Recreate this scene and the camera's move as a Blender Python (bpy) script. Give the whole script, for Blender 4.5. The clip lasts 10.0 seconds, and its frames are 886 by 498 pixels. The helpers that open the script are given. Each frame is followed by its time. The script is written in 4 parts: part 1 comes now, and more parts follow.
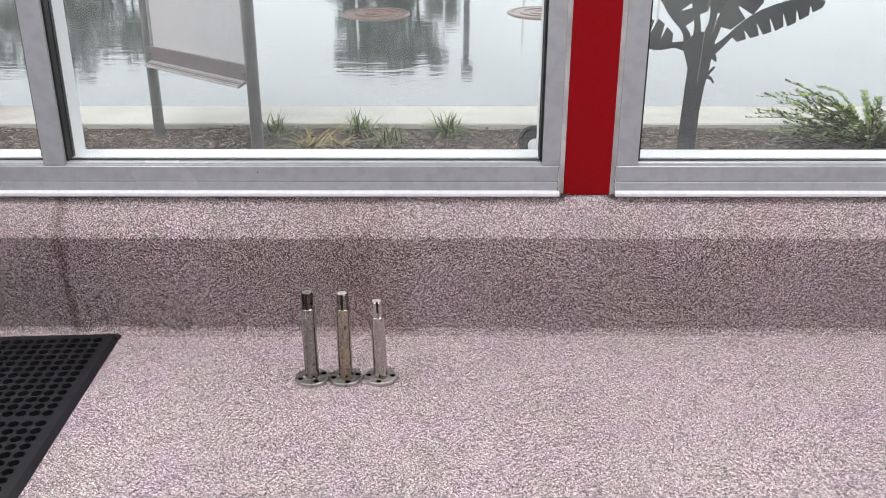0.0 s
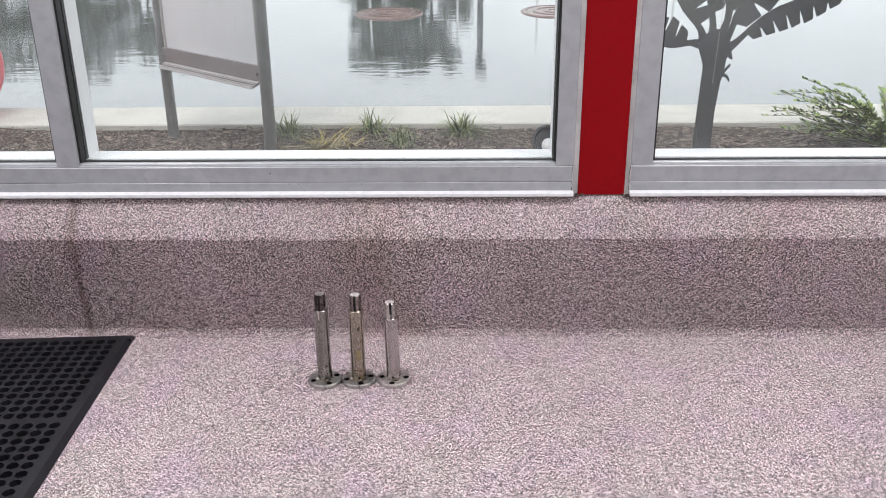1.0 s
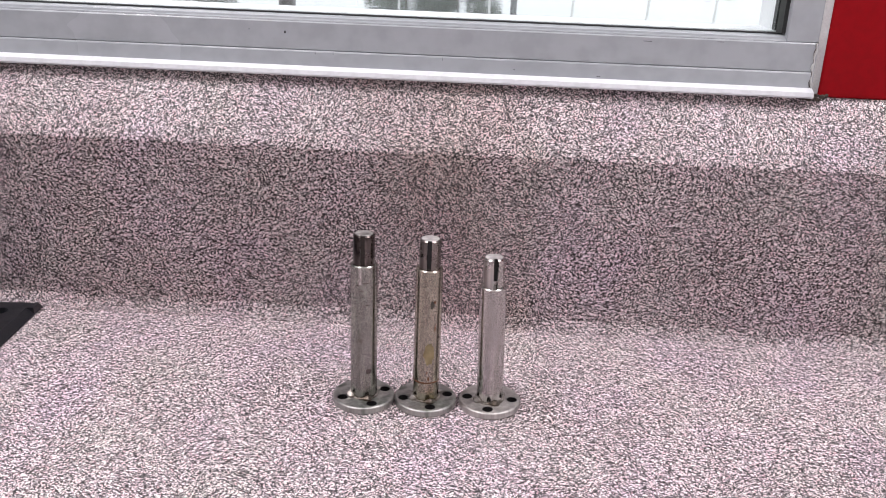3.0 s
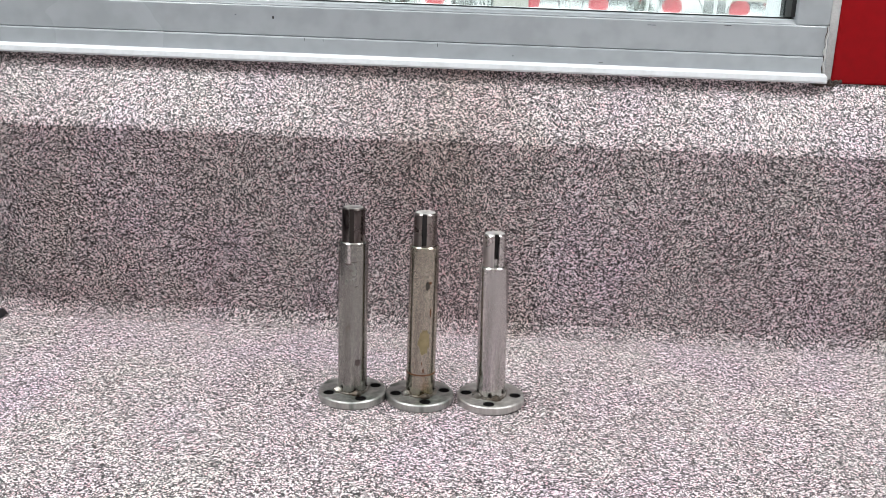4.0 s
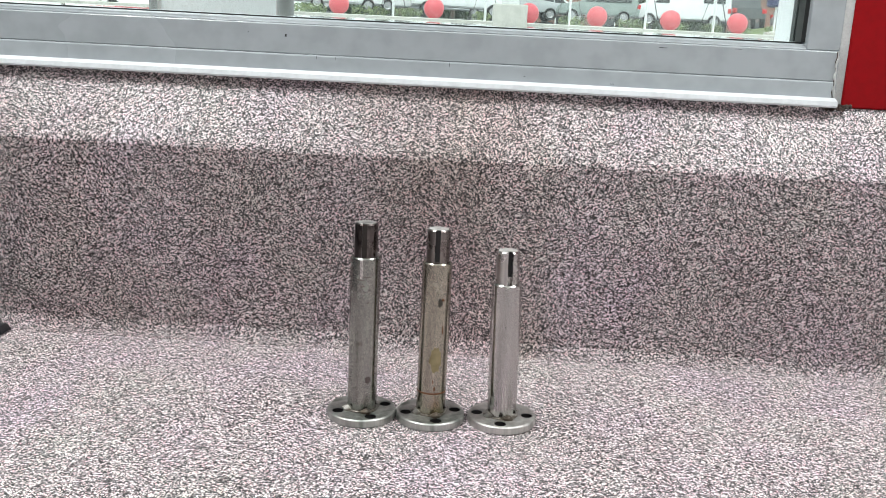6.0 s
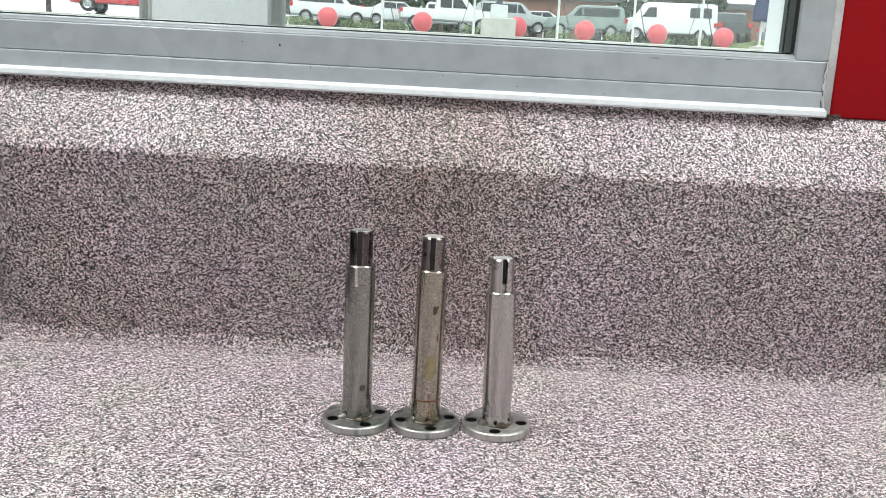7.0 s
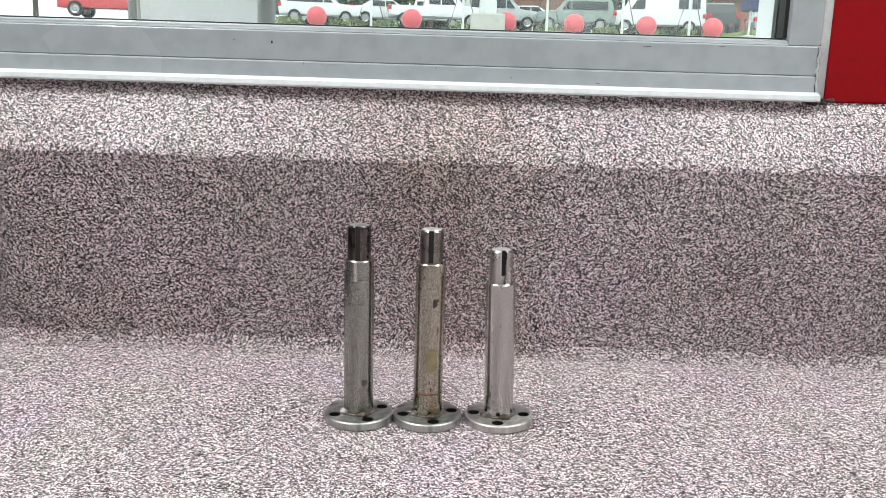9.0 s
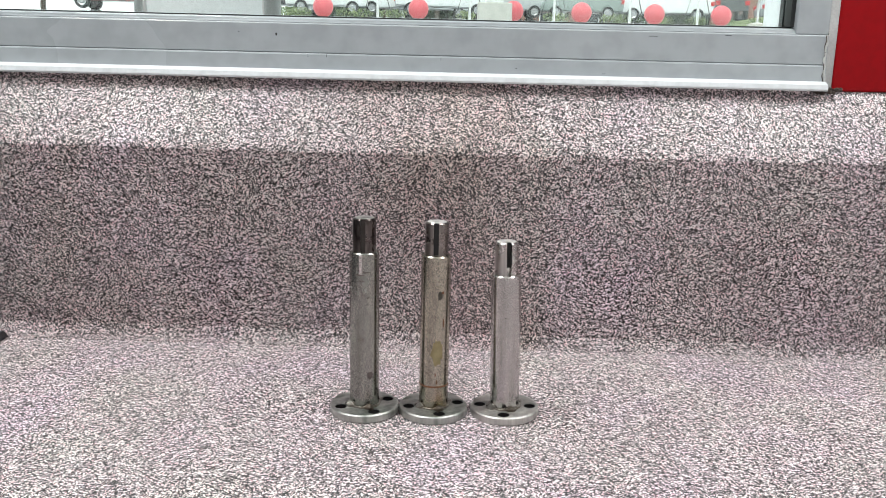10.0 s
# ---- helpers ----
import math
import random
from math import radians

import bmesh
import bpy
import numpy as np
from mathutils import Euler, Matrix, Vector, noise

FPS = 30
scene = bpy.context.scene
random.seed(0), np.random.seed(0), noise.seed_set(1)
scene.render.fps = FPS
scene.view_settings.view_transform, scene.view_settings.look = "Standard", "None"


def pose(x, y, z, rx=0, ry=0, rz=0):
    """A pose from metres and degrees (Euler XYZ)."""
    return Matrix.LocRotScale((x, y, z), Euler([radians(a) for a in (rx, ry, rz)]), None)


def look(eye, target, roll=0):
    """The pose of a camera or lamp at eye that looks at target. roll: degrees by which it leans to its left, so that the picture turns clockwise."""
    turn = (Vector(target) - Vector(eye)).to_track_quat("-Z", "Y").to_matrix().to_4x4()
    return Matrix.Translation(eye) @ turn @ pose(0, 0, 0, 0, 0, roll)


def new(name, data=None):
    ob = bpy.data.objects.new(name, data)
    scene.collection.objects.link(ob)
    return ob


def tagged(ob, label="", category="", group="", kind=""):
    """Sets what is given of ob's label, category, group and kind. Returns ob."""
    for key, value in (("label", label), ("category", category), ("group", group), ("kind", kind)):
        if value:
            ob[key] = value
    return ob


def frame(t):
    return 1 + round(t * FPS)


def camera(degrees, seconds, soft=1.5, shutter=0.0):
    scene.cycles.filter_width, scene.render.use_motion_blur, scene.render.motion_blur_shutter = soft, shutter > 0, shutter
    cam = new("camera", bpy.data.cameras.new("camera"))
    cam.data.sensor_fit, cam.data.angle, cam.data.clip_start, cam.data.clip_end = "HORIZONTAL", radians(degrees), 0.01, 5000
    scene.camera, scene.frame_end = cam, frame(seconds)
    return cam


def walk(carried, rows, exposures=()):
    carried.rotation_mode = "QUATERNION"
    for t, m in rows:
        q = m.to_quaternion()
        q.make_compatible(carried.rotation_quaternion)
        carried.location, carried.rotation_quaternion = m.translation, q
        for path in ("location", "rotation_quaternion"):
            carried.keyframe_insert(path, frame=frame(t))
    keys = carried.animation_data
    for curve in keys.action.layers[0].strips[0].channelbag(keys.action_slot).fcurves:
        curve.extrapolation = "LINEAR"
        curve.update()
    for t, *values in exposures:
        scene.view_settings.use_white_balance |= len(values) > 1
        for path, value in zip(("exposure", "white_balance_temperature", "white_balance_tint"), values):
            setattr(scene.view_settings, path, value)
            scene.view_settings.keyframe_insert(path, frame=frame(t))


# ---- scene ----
# ---------------------------------------------------------------- camera
cam = camera(54.7, 10.0, soft=0.72)
# seconds, x, y, z, yaw, pitch, roll
ROWS = [
    (0.0, 0.0002, -0.0012, 1.1065, -0.04, -21.26, -0.05),
    (0.5, 0.0043, -0.0002, 1.1099, 0.44, -21.05, 0.22),
    (1.0, 0.0032, 0.0129, 1.1046, 0.79, -21.29, 0.46),
    (1.5, -0.0119, 0.0993, 1.0843, 1.23, -21.85, 0.67),
    (1.7, -0.0365, 0.1885, 1.0789, 1.52, -22.35, 0.81),
    (2.0, -0.1223, 0.3626, 1.0488, 1.83, -22.93, 0.98),
    (2.3, -0.1792, 0.5698, 1.0100, 2.45, -23.25, 0.82),
    (2.5, -0.2007, 0.6881, 0.9055, 2.63, -22.69, 0.22),
    (2.7, -0.1930, 0.7850, 0.7780, 2.95, -21.95, -0.67),
    (3.0, -0.1966, 0.8752, 0.6085, 2.59, -19.98, -2.15),
    (3.2, -0.1961, 0.8931, 0.5299, 2.48, -17.74, -2.48),
    (4.3, -0.1960, 0.9290, 0.4475, 2.08, -14.25, -2.04),
    (4.5, -0.2020, 0.9340, 0.4420, 2.17, -14.20, -2.18),
    (5.0, -0.2094, 0.9294, 0.4395, 2.33, -13.64, -2.56),
    (5.5, -0.2110, 0.9211, 0.4345, 2.24, -12.58, -2.69),
    (6.0, -0.2175, 0.9221, 0.4349, 1.95, -12.30, -2.89),
    (7.5, -0.2268, 0.9151, 0.4275, 0.86, -11.15, -2.84),
    (8.0, -0.2289, 0.9180, 0.4295, 0.72, -11.29, -2.46),
    (8.5, -0.2264, 0.9182, 0.4277, 0.61, -11.49, -2.06),
    (9.0, -0.2289, 0.9175, 0.4239, 0.55, -11.58, -1.69),
    (9.5, -0.2261, 0.9168, 0.4256, 0.85, -11.93, -1.46),
    (10.0, -0.2257, 0.9192, 0.4261, 1.02, -12.25, -1.35),
]
# seconds, stops, kelvin, tint
EXPOSURES = [(0.0, 0.06, 6500, 17), (2.4, 0.08, 6500, 20), (3.1, 0.24, 6450, 19), (4.4, 0.36, 6250, 3), (6.0, 0.34, 6280, 3), (10.0, 0.33, 6350, 4)]
walk(cam, [(t, pose(x, y, z, 90 + pitch, roll, yaw)) for t, x, y, z, yaw, pitch, roll in ROWS], EXPOSURES)

# ---------------------------------------------------------------- light
world = bpy.data.worlds.new("overcast_sky")
world.use_nodes = True
scene.world = world
wn = world.node_tree
wn.nodes.clear()
sky = wn.nodes.new("ShaderNodeTexSky")
sky.sky_type = "NISHITA"
sky.sun_disc = False
sky.sun_elevation = radians(59)
sky.sun_rotation = radians(198)
sky.air_density, sky.dust_density = 1.0, 4.0
cloud = wn.nodes.new("ShaderNodeMix")
cloud.data_type = "RGBA"
cloud.inputs[0].default_value = 0.75
cloud.inputs[7].default_value = (10.1, 10.5, 10.35, 1)
back = wn.nodes.new("ShaderNodeBackground")
back.inputs["Strength"].default_value = 0.148
wout = wn.nodes.new("ShaderNodeOutputWorld")
wn.links.new(sky.outputs[0], cloud.inputs[6])
wn.links.new(cloud.outputs[2], back.inputs["Color"])
wn.links.new(back.outputs[0], wout.inputs[0])

sun_data = bpy.data.lights.new("sun", "SUN")
sun_data.energy, sun_data.angle, sun_data.color = 1.3, radians(30), (1.0, 0.98, 0.95)
sun = new("sun", sun_data)
sun.matrix_world = look((-3, -6, 16), (0, 3, 0))

# Unseen area lamps assumed overhead, placed and powered to light the floor.
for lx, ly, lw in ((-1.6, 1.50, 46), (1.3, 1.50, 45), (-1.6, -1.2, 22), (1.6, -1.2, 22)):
    lamp = bpy.data.lights.new("assumed_ceiling_lamp", "AREA")
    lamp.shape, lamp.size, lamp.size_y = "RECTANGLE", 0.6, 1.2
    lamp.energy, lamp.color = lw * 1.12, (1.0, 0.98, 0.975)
    new("assumed_ceiling_lamp", lamp).matrix_world = look((lx, ly, 2.93), (lx, ly + 0.001, 0))

# ---------------------------------------------------------------- helpers


def node_material(name, rough=0.5, metal=0.0, color=(0.5, 0.5, 0.5)):
    m = bpy.data.materials.new(name)
    m.use_nodes = True
    b = m.node_tree.nodes["Principled BSDF"]
    b.inputs["Base Color"].default_value = (*color, 1)
    b.inputs["Roughness"].default_value = rough
    b.inputs["Metallic"].default_value = metal
    return m, m.node_tree, b


def add(nt, kind, **values):
    n = nt.nodes.new(kind)
    for k, v in values.items():
        n.inputs[k.replace("_", " ")].default_value = v
    return n


def ramp(nt, fac, stops, constant=False):
    r = nt.nodes.new("ShaderNodeValToRGB")
    r.color_ramp.interpolation = "CONSTANT" if constant else "LINEAR"
    while len(r.color_ramp.elements) < len(stops):
        r.color_ramp.elements.new(0.5)
    for e, (p, c) in zip(r.color_ramp.elements, stops):
        e.position, e.color = p, (*c, 1)
    nt.links.new(fac, r.inputs[0])
    return r.outputs[0]


def mixed(nt, a, b, fac, mode="MIX"):
    n = nt.nodes.new("ShaderNodeMix")
    n.data_type, n.blend_type = "RGBA", mode
    for sock, v in ((n.inputs[0], fac), (n.inputs[6], a), (n.inputs[7], b)):
        if isinstance(v, (int, float)):
            sock.default_value = v
        elif isinstance(v, tuple):
            sock.default_value = (*v, 1)
        else:
            nt.links.new(v, sock)
    return n.outputs[2]


def spot(nt, scale, detail=4.0, stretch=(1, 1, 1), rough=0.55):
    """Noise in the thing's own metres."""
    tc = nt.nodes.new("ShaderNodeTexCoord")
    mp = add(nt, "ShaderNodeMapping")
    mp.inputs["Scale"].default_value = stretch
    n = add(nt, "ShaderNodeTexNoise", Scale=scale, Detail=detail, Roughness=rough)
    nt.links.new(tc.outputs["Object"], mp.inputs[0])
    nt.links.new(mp.outputs[0], n.inputs["Vector"])
    return n.outputs[0]


def bump(nt, b, height, strength=0.2, distance=0.002):
    n = add(nt, "ShaderNodeBump", Strength=strength, Distance=distance)
    nt.links.new(height, n.inputs["Height"])
    nt.links.new(n.outputs[0], b.inputs["Normal"])


def plain(name, color, rough=0.5, metal=0.0, vary=0.12, scale=8.0, relief=0.05, gloss_vary=1.0):
    """A surface with soft stains and a fine grain."""
    m, nt, b = node_material(name, rough, metal)
    dark = tuple(c * (1 - vary) for c in color)
    light = tuple(min(1, c * (1 + vary)) for c in color)
    c1 = ramp(nt, spot(nt, scale), [(0.3, dark), (0.7, light)])
    fine = spot(nt, scale * 25, 2.0)
    c2 = mixed(nt, c1, ramp(nt, fine, [(0.35, (0.82,) * 3), (0.6, (1,) * 3)]), 0.6, "MULTIPLY")
    nt.links.new(c2, b.inputs["Base Color"])
    rr = ramp(nt, spot(nt, scale * 2), [(0.3, (max(0.03, rough - 0.08 * gloss_vary),) * 3), (0.7, (min(1, rough + 0.1 * gloss_vary),) * 3)])
    nt.links.new(rr, b.inputs["Roughness"])
    if relief:
        bump(nt, b, fine, relief)
    return m


# ---------------------------------------------------------------- materials
def quartz_material(name, stains):
    """Trowelled epoxy with coloured quartz grains: pale pink, white, grey and black."""
    m, nt, b = node_material(name, 0.5)
    tc = nt.nodes.new("ShaderNodeTexCoord")
    v = add(nt, "ShaderNodeTexVoronoi", Scale=QUARTZ)
    nt.links.new(tc.outputs["Object"], v.inputs["Vector"])
    sep = nt.nodes.new("ShaderNodeSeparateColor")
    nt.links.new(v.outputs["Color"], sep.inputs[0])
    grain = ramp(nt, sep.outputs[0], [(0.0, (0.010, 0.009, 0.011)), (0.38, (0.07, 0.062, 0.068)), (0.47, (0.40, 0.36, 0.37)),
                                      (0.55, (0.78, 0.72, 0.73)), (0.65, (0.97, 0.95, 0.955)), (0.93, (0.82, 0.60, 0.63))], True)
    v2 = add(nt, "ShaderNodeTexVoronoi", Scale=QUARTZ * 0.5)
    nt.links.new(tc.outputs["Object"], v2.inputs["Vector"])
    sep2 = nt.nodes.new("ShaderNodeSeparateColor")
    nt.links.new(v2.outputs["Color"], sep2.inputs[0])
    clump = ramp(nt, sep2.outputs[0], [(0.0, (0.38, 0.365, 0.38)), (0.26, (0.80, 0.785, 0.795)), (0.46, (1, 0.99, 1.0)), (0.80, (1, 0.955, 0.965))], True)
    grain = mixed(nt, grain, clump, 1.0, "MULTIPLY")
    grain = mixed(nt, grain, (1.20, 1.18, 1.175), 1.0, "MULTIPLY")
    # Besides its stains the curb gets a darker tone, shade put into colour.
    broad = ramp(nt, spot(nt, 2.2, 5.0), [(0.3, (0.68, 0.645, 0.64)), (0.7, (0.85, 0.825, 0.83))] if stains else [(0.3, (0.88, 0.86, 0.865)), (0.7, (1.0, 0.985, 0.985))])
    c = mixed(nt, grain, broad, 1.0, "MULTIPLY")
    hue = ramp(nt, spot(nt, 5.5, 3.0, (1.3, 1, 1)), [(0.32, (0.97, 1.0, 0.95)), (0.5, (1, 0.985, 0.985)), (0.68, (1.0, 0.95, 1.03))])
    c = mixed(nt, c, hue, 1.0, "MULTIPLY")
    if stains:
        xyz = nt.nodes.new("ShaderNodeSeparateXYZ")
        nt.links.new(tc.outputs["Object"], xyz.inputs[0])
        off = nt.nodes.new("ShaderNodeMath")
        off.operation = "ADD"
        off.inputs[1].default_value = 1.036
        nt.links.new(xyz.outputs[0], off.inputs[0])
        near = nt.nodes.new("ShaderNodeMath")
        near.operation = "ABSOLUTE"
        nt.links.new(off.outputs[0], near.inputs[0])
        joint = ramp(nt, near.outputs[0], [(0.004, (0.62, 0.58, 0.55)), (0.022, (1, 1, 1))])
        c = mixed(nt, c, joint, 1.0, "MULTIPLY")
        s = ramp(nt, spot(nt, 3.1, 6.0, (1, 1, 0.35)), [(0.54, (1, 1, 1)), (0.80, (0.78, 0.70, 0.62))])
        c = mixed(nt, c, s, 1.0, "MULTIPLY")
    nt.links.new(c, b.inputs["Base Color"])
    nt.links.new(ramp(nt, sep.outputs[1], [(0, (0.34,) * 3), (1, (0.62,) * 3)]), b.inputs["Roughness"])
    bump(nt, b, sep.outputs[2], 0.25, 0.0006)
    return m


QUARTZ = 700.0
M_FLOOR = quartz_material("quartz_floor", False)
M_CURB_SHADED = quartz_material("quartz_curb_shaded", True)
M_ALU = plain("painted_aluminium", (0.395, 0.427, 0.447), 0.26, 0.0, 0.02, 1.2, 0.0, 0.2)
# Daylight on the frame's outer side is put into this whiter colour.
M_LEDGE_LIT = plain("daylit_outer_frame", (0.86, 0.87, 0.88), 0.4, 0.0, 0.03, 5.0, 0.02, 0.3)
M_LIP = plain("white_flashing", (0.74, 0.77, 0.79), 0.4, 0.0, 0.03, 3.0, 0.0, 0.3)
M_GASKET = plain("black_rubber_gasket", (0.018, 0.02, 0.02), 0.55)
M_SEAL = plain("grey_sealant", (0.50, 0.51, 0.50), 0.6, 0.0, 0.2, 14.0, 0.3)
M_RED = plain("red_paint", (0.29, 0.0005, 0.004), 0.55, 0.0, 0.06, 3.0, 0.05)
M_WALL = plain("painted_wall", (0.56, 0.56, 0.56), 0.7, 0.0, 0.04, 2.0, 0.05)
M_CEIL = plain("white_ceiling", (0.82, 0.82, 0.8), 0.8, 0.0, 0.03, 2.0, 0.05)
M_RUBBER = plain("black_rubber_mat", (0.011, 0.012, 0.015), 0.44, 0.0, 0.3, 12.0, 0.15)
M_RUBBER.node_tree.nodes["Principled BSDF"].inputs["Specular IOR Level"].default_value = 0.4
M_RED.node_tree.nodes["Principled BSDF"].inputs["Specular IOR Level"].default_value = 0.15
M_CONCRETE = plain("kerb_concrete", (0.56, 0.545, 0.50), 0.8, 0.0, 0.12, 5.0, 0.3)
M_MULCH = plain("mulch_soil", (0.075, 0.055, 0.045), 0.9, 0.0, 0.5, 18.0, 0.8)
M_POST = plain("galvanised_post", (0.27, 0.27, 0.27), 0.42, 0.6, 0.12, 20.0, 0.05)
M_SIGN = plain("white_sign_sheet", (0.74, 0.75, 0.77), 0.35, 0.0, 0.05, 3.0, 0.0)
M_SIGNBAND = plain("weathered_metal_band", (0.27, 0.245, 0.25), 0.45, 0.2, 0.1, 10.0, 0.0)
M_SIGNRAIL = plain("aluminium_rail", (0.50, 0.47, 0.47), 0.4, 0.3, 0.1, 10.0, 0.0)
# Haze is put into the bollards' red, which is paled towards pink.
M_BALL = plain("hazed_bollard_red", (0.70, 0.10, 0.125), 0.4, 0.0, 0.1, 3.0, 0.0)
M_PALM = plain("grey_cut_steel", (0.085, 0.088, 0.092), 0.6, 0.2, 0.15, 9.0, 0.05)
M_IRON = plain("cast_iron_cover", (0.24, 0.16, 0.145), 0.2, 0.3, 0.3, 14.0, 0.1)
M_BLACK = plain("black_plastic", (0.03, 0.032, 0.034), 0.45)
M_LENS = plain("pale_lamp_glass", (0.75, 0.76, 0.76), 0.15, 0.0, 0.04)


def road_material():
    m, nt, b = node_material("wet_asphalt", 0.06)
    c = ramp(nt, spot(nt, 0.9, 5.0), [(0.3, (0.13, 0.14, 0.145)), (0.7, (0.22, 0.235, 0.24))])
    g = ramp(nt, spot(nt, 160.0, 2.0), [(0.35, (0.6,) * 3), (0.65, (1,) * 3)])
    nt.links.new(mixed(nt, c, g, 0.7, "MULTIPLY"), b.inputs["Base Color"])
    wet = ramp(nt, spot(nt, 0.55, 4.0, (0.6, 1.0, 1)), [(0.40, (0.02,) * 3), (0.66, (0.10,) * 3)])
    nt.links.new(wet, b.inputs["Roughness"])
    b.inputs["IOR"].default_value = 1.6
    b.inputs["Coat Weight"].default_value = 1.0
    b.inputs["Coat Roughness"].default_value = 0.03
    b.inputs["Coat IOR"].default_value = 1.5
    n = add(nt, "ShaderNodeBump", Strength=0.10, Distance=0.01)
    nt.links.new(spot(nt, 9.0, 3.0, (0.35, 1.0, 1)), n.inputs["Height"])
    nt.links.new(n.outputs[0], b.inputs["Normal"])
    nt.links.new(n.outputs[0], b.inputs["Coat Normal"])
    return m


M_ROAD = road_material()


def glass_material(name, tint):
    m = bpy.data.materials.new(name)
    m.use_nodes = True
    nt = m.node_tree
    nt.nodes.clear()
    out = nt.nodes.new("ShaderNodeOutputMaterial")
    tr = nt.nodes.new("ShaderNodeBsdfTransparent")
    tr.inputs[0].default_value = (*tint, 1)
    gl = nt.nodes.new("ShaderNodeBsdfGlossy")
    gl.inputs["Roughness"].default_value = 0.0
    fr = nt.nodes.new("ShaderNodeFresnel")
    fr.inputs[0].default_value = 1.45
    mx = nt.nodes.new("ShaderNodeMixShader")
    nt.links.new(fr.outputs[0], mx.inputs[0])
    nt.links.new(tr.outputs[0], mx.inputs[1])
    nt.links.new(gl.outputs[0], mx.inputs[2])
    # The hazy veil over the view is put in as a pale translucent film.
    film = nt.nodes.new("ShaderNodeBsdfTranslucent")
    film.inputs[0].default_value = (0.8, 0.86, 0.85, 1)
    dirty = nt.nodes.new("ShaderNodeMixShader")
    veil = ramp(nt, spot(nt, 5.0, 4.0), [(0.3, (0.016,) * 3), (0.7, (0.052,) * 3)])
    nt.links.new(veil, dirty.inputs[0])
    nt.links.new(mx.outputs[0], dirty.inputs[1])
    nt.links.new(film.outputs[0], dirty.inputs[2])
    nt.links.new(dirty.outputs[0], out.inputs[0])
    return m


M_GLASS = glass_material("window_glass", (0.955, 0.985, 0.975))


def steel_material(name, color, rough, stain, where):
    """Turned steel: rings of the lathe, smears, and brown or dark stains."""
    m, nt, b = node_material(name, rough, 1.0, color)
    brushed = spot(nt, 110.0, 3.0, (1, 1, 0.05))
    c = ramp(nt, brushed, [(0.3, tuple(v * 0.72 for v in color)), (0.7, tuple(min(1, v * 1.12) for v in color))])
    smear = ramp(nt, spot(nt, 22.0, 5.0, (1, 1, 0.4)), [(where, (0, 0, 0)), (where + 0.12, (1, 1, 1))])
    c = mixed(nt, c, stain, smear)
    nt.links.new(c, b.inputs["Base Color"])
    nt.links.new(ramp(nt, spot(nt, 30.0, 5.0), [(0.3, (rough - 0.06,) * 3), (0.75, (rough + 0.14,) * 3)]), b.inputs["Roughness"])
    bump(nt, b, brushed, 0.06, 0.0005)
    return m


M_STEEL = steel_material("turned_steel", (0.315, 0.312, 0.288), 0.19, (0.14, 0.13, 0.115), 0.56)
M_STEEL_B = steel_material("stained_steel", (0.39, 0.36, 0.30), 0.18, (0.24, 0.185, 0.10), 0.54)
M_STEEL_C = steel_material("clean_steel", (0.50, 0.48, 0.46), 0.17, (0.42, 0.38, 0.35), 0.66)
M_DARK = steel_material("oil_blackened_steel", (0.20, 0.17, 0.16), 0.28, (0.022, 0.018, 0.018), 0.46)
M_DARK_B = steel_material("darkened_steel", (0.25, 0.22, 0.205), 0.26, (0.10, 0.08, 0.075), 0.6)
M_BRIGHT = steel_material("ground_steel", (0.55, 0.52, 0.50), 0.24, (0.42, 0.38, 0.36), 0.68)
M_FLANGE = steel_material("flange_steel", (0.50, 0.505, 0.48), 0.42, (0.20, 0.225, 0.195), 0.54)
M_FLANGE_C = steel_material("flange_steel_clean", (0.60, 0.585, 0.56), 0.46, (0.34, 0.32, 0.28), 0.6)
M_WELD = steel_material("weld_bead", (0.40, 0.38, 0.35), 0.3, (0.12, 0.10, 0.08), 0.5)
M_RUST = plain("rust_stain", (0.16, 0.065, 0.03), 0.7, 0.3, 0.3, 60.0, 0.1)
M_OLIVE = plain("dried_grease", (0.33, 0.28, 0.16), 0.38, 0.9, 0.3, 60.0, 0.1)
# Overhead light on the shaft tops is put into this bright steel colour.
M_FACE_LIT = steel_material("toplit_end_face", (0.80, 0.77, 0.75), 0.52, (0.55, 0.51, 0.48), 0.62)
M_FACE_WORN = steel_material("worn_end_face", (0.55, 0.53, 0.51), 0.48, (0.10, 0.09, 0.085), 0.50)
M_DARK_SLOT = plain("oily_slot", (0.045, 0.038, 0.034), 0.4, 0.6)
M_PIT = plain("dark_pit", (0.075, 0.065, 0.055), 0.6, 0.4, 0.4, 300.0, 0.4)
M_SLOT = plain("dark_slot", (0.02, 0.018, 0.018), 0.6, 0.3)


def leaf_material(name, dark, light, rough=0.5):
    m, nt, b = node_material(name, rough)
    g = nt.nodes.new("ShaderNodeNewGeometry")
    c = ramp(nt, g.outputs["Random Per Island"], [(0.1, dark), (0.9, light)])
    nt.links.new(mixed(nt, c, ramp(nt, spot(nt, 60.0), [(0.3, (0.7,) * 3), (0.7, (1,) * 3)]), 0.6, "MULTIPLY"), b.inputs["Base Color"])
    return m


M_GRASS = leaf_material("strap_leaves", (0.035, 0.075, 0.035), (0.34, 0.38, 0.17))
M_STRAW = leaf_material("yellow_strap_leaves", (0.20, 0.17, 0.04), (0.56, 0.44, 0.15))
M_SHRUB = leaf_material("shrub_leaves", (0.035, 0.085, 0.022), (0.34, 0.46, 0.11), 0.4)
M_TWIG = plain("twig_bark", (0.12, 0.085, 0.05), 0.8)
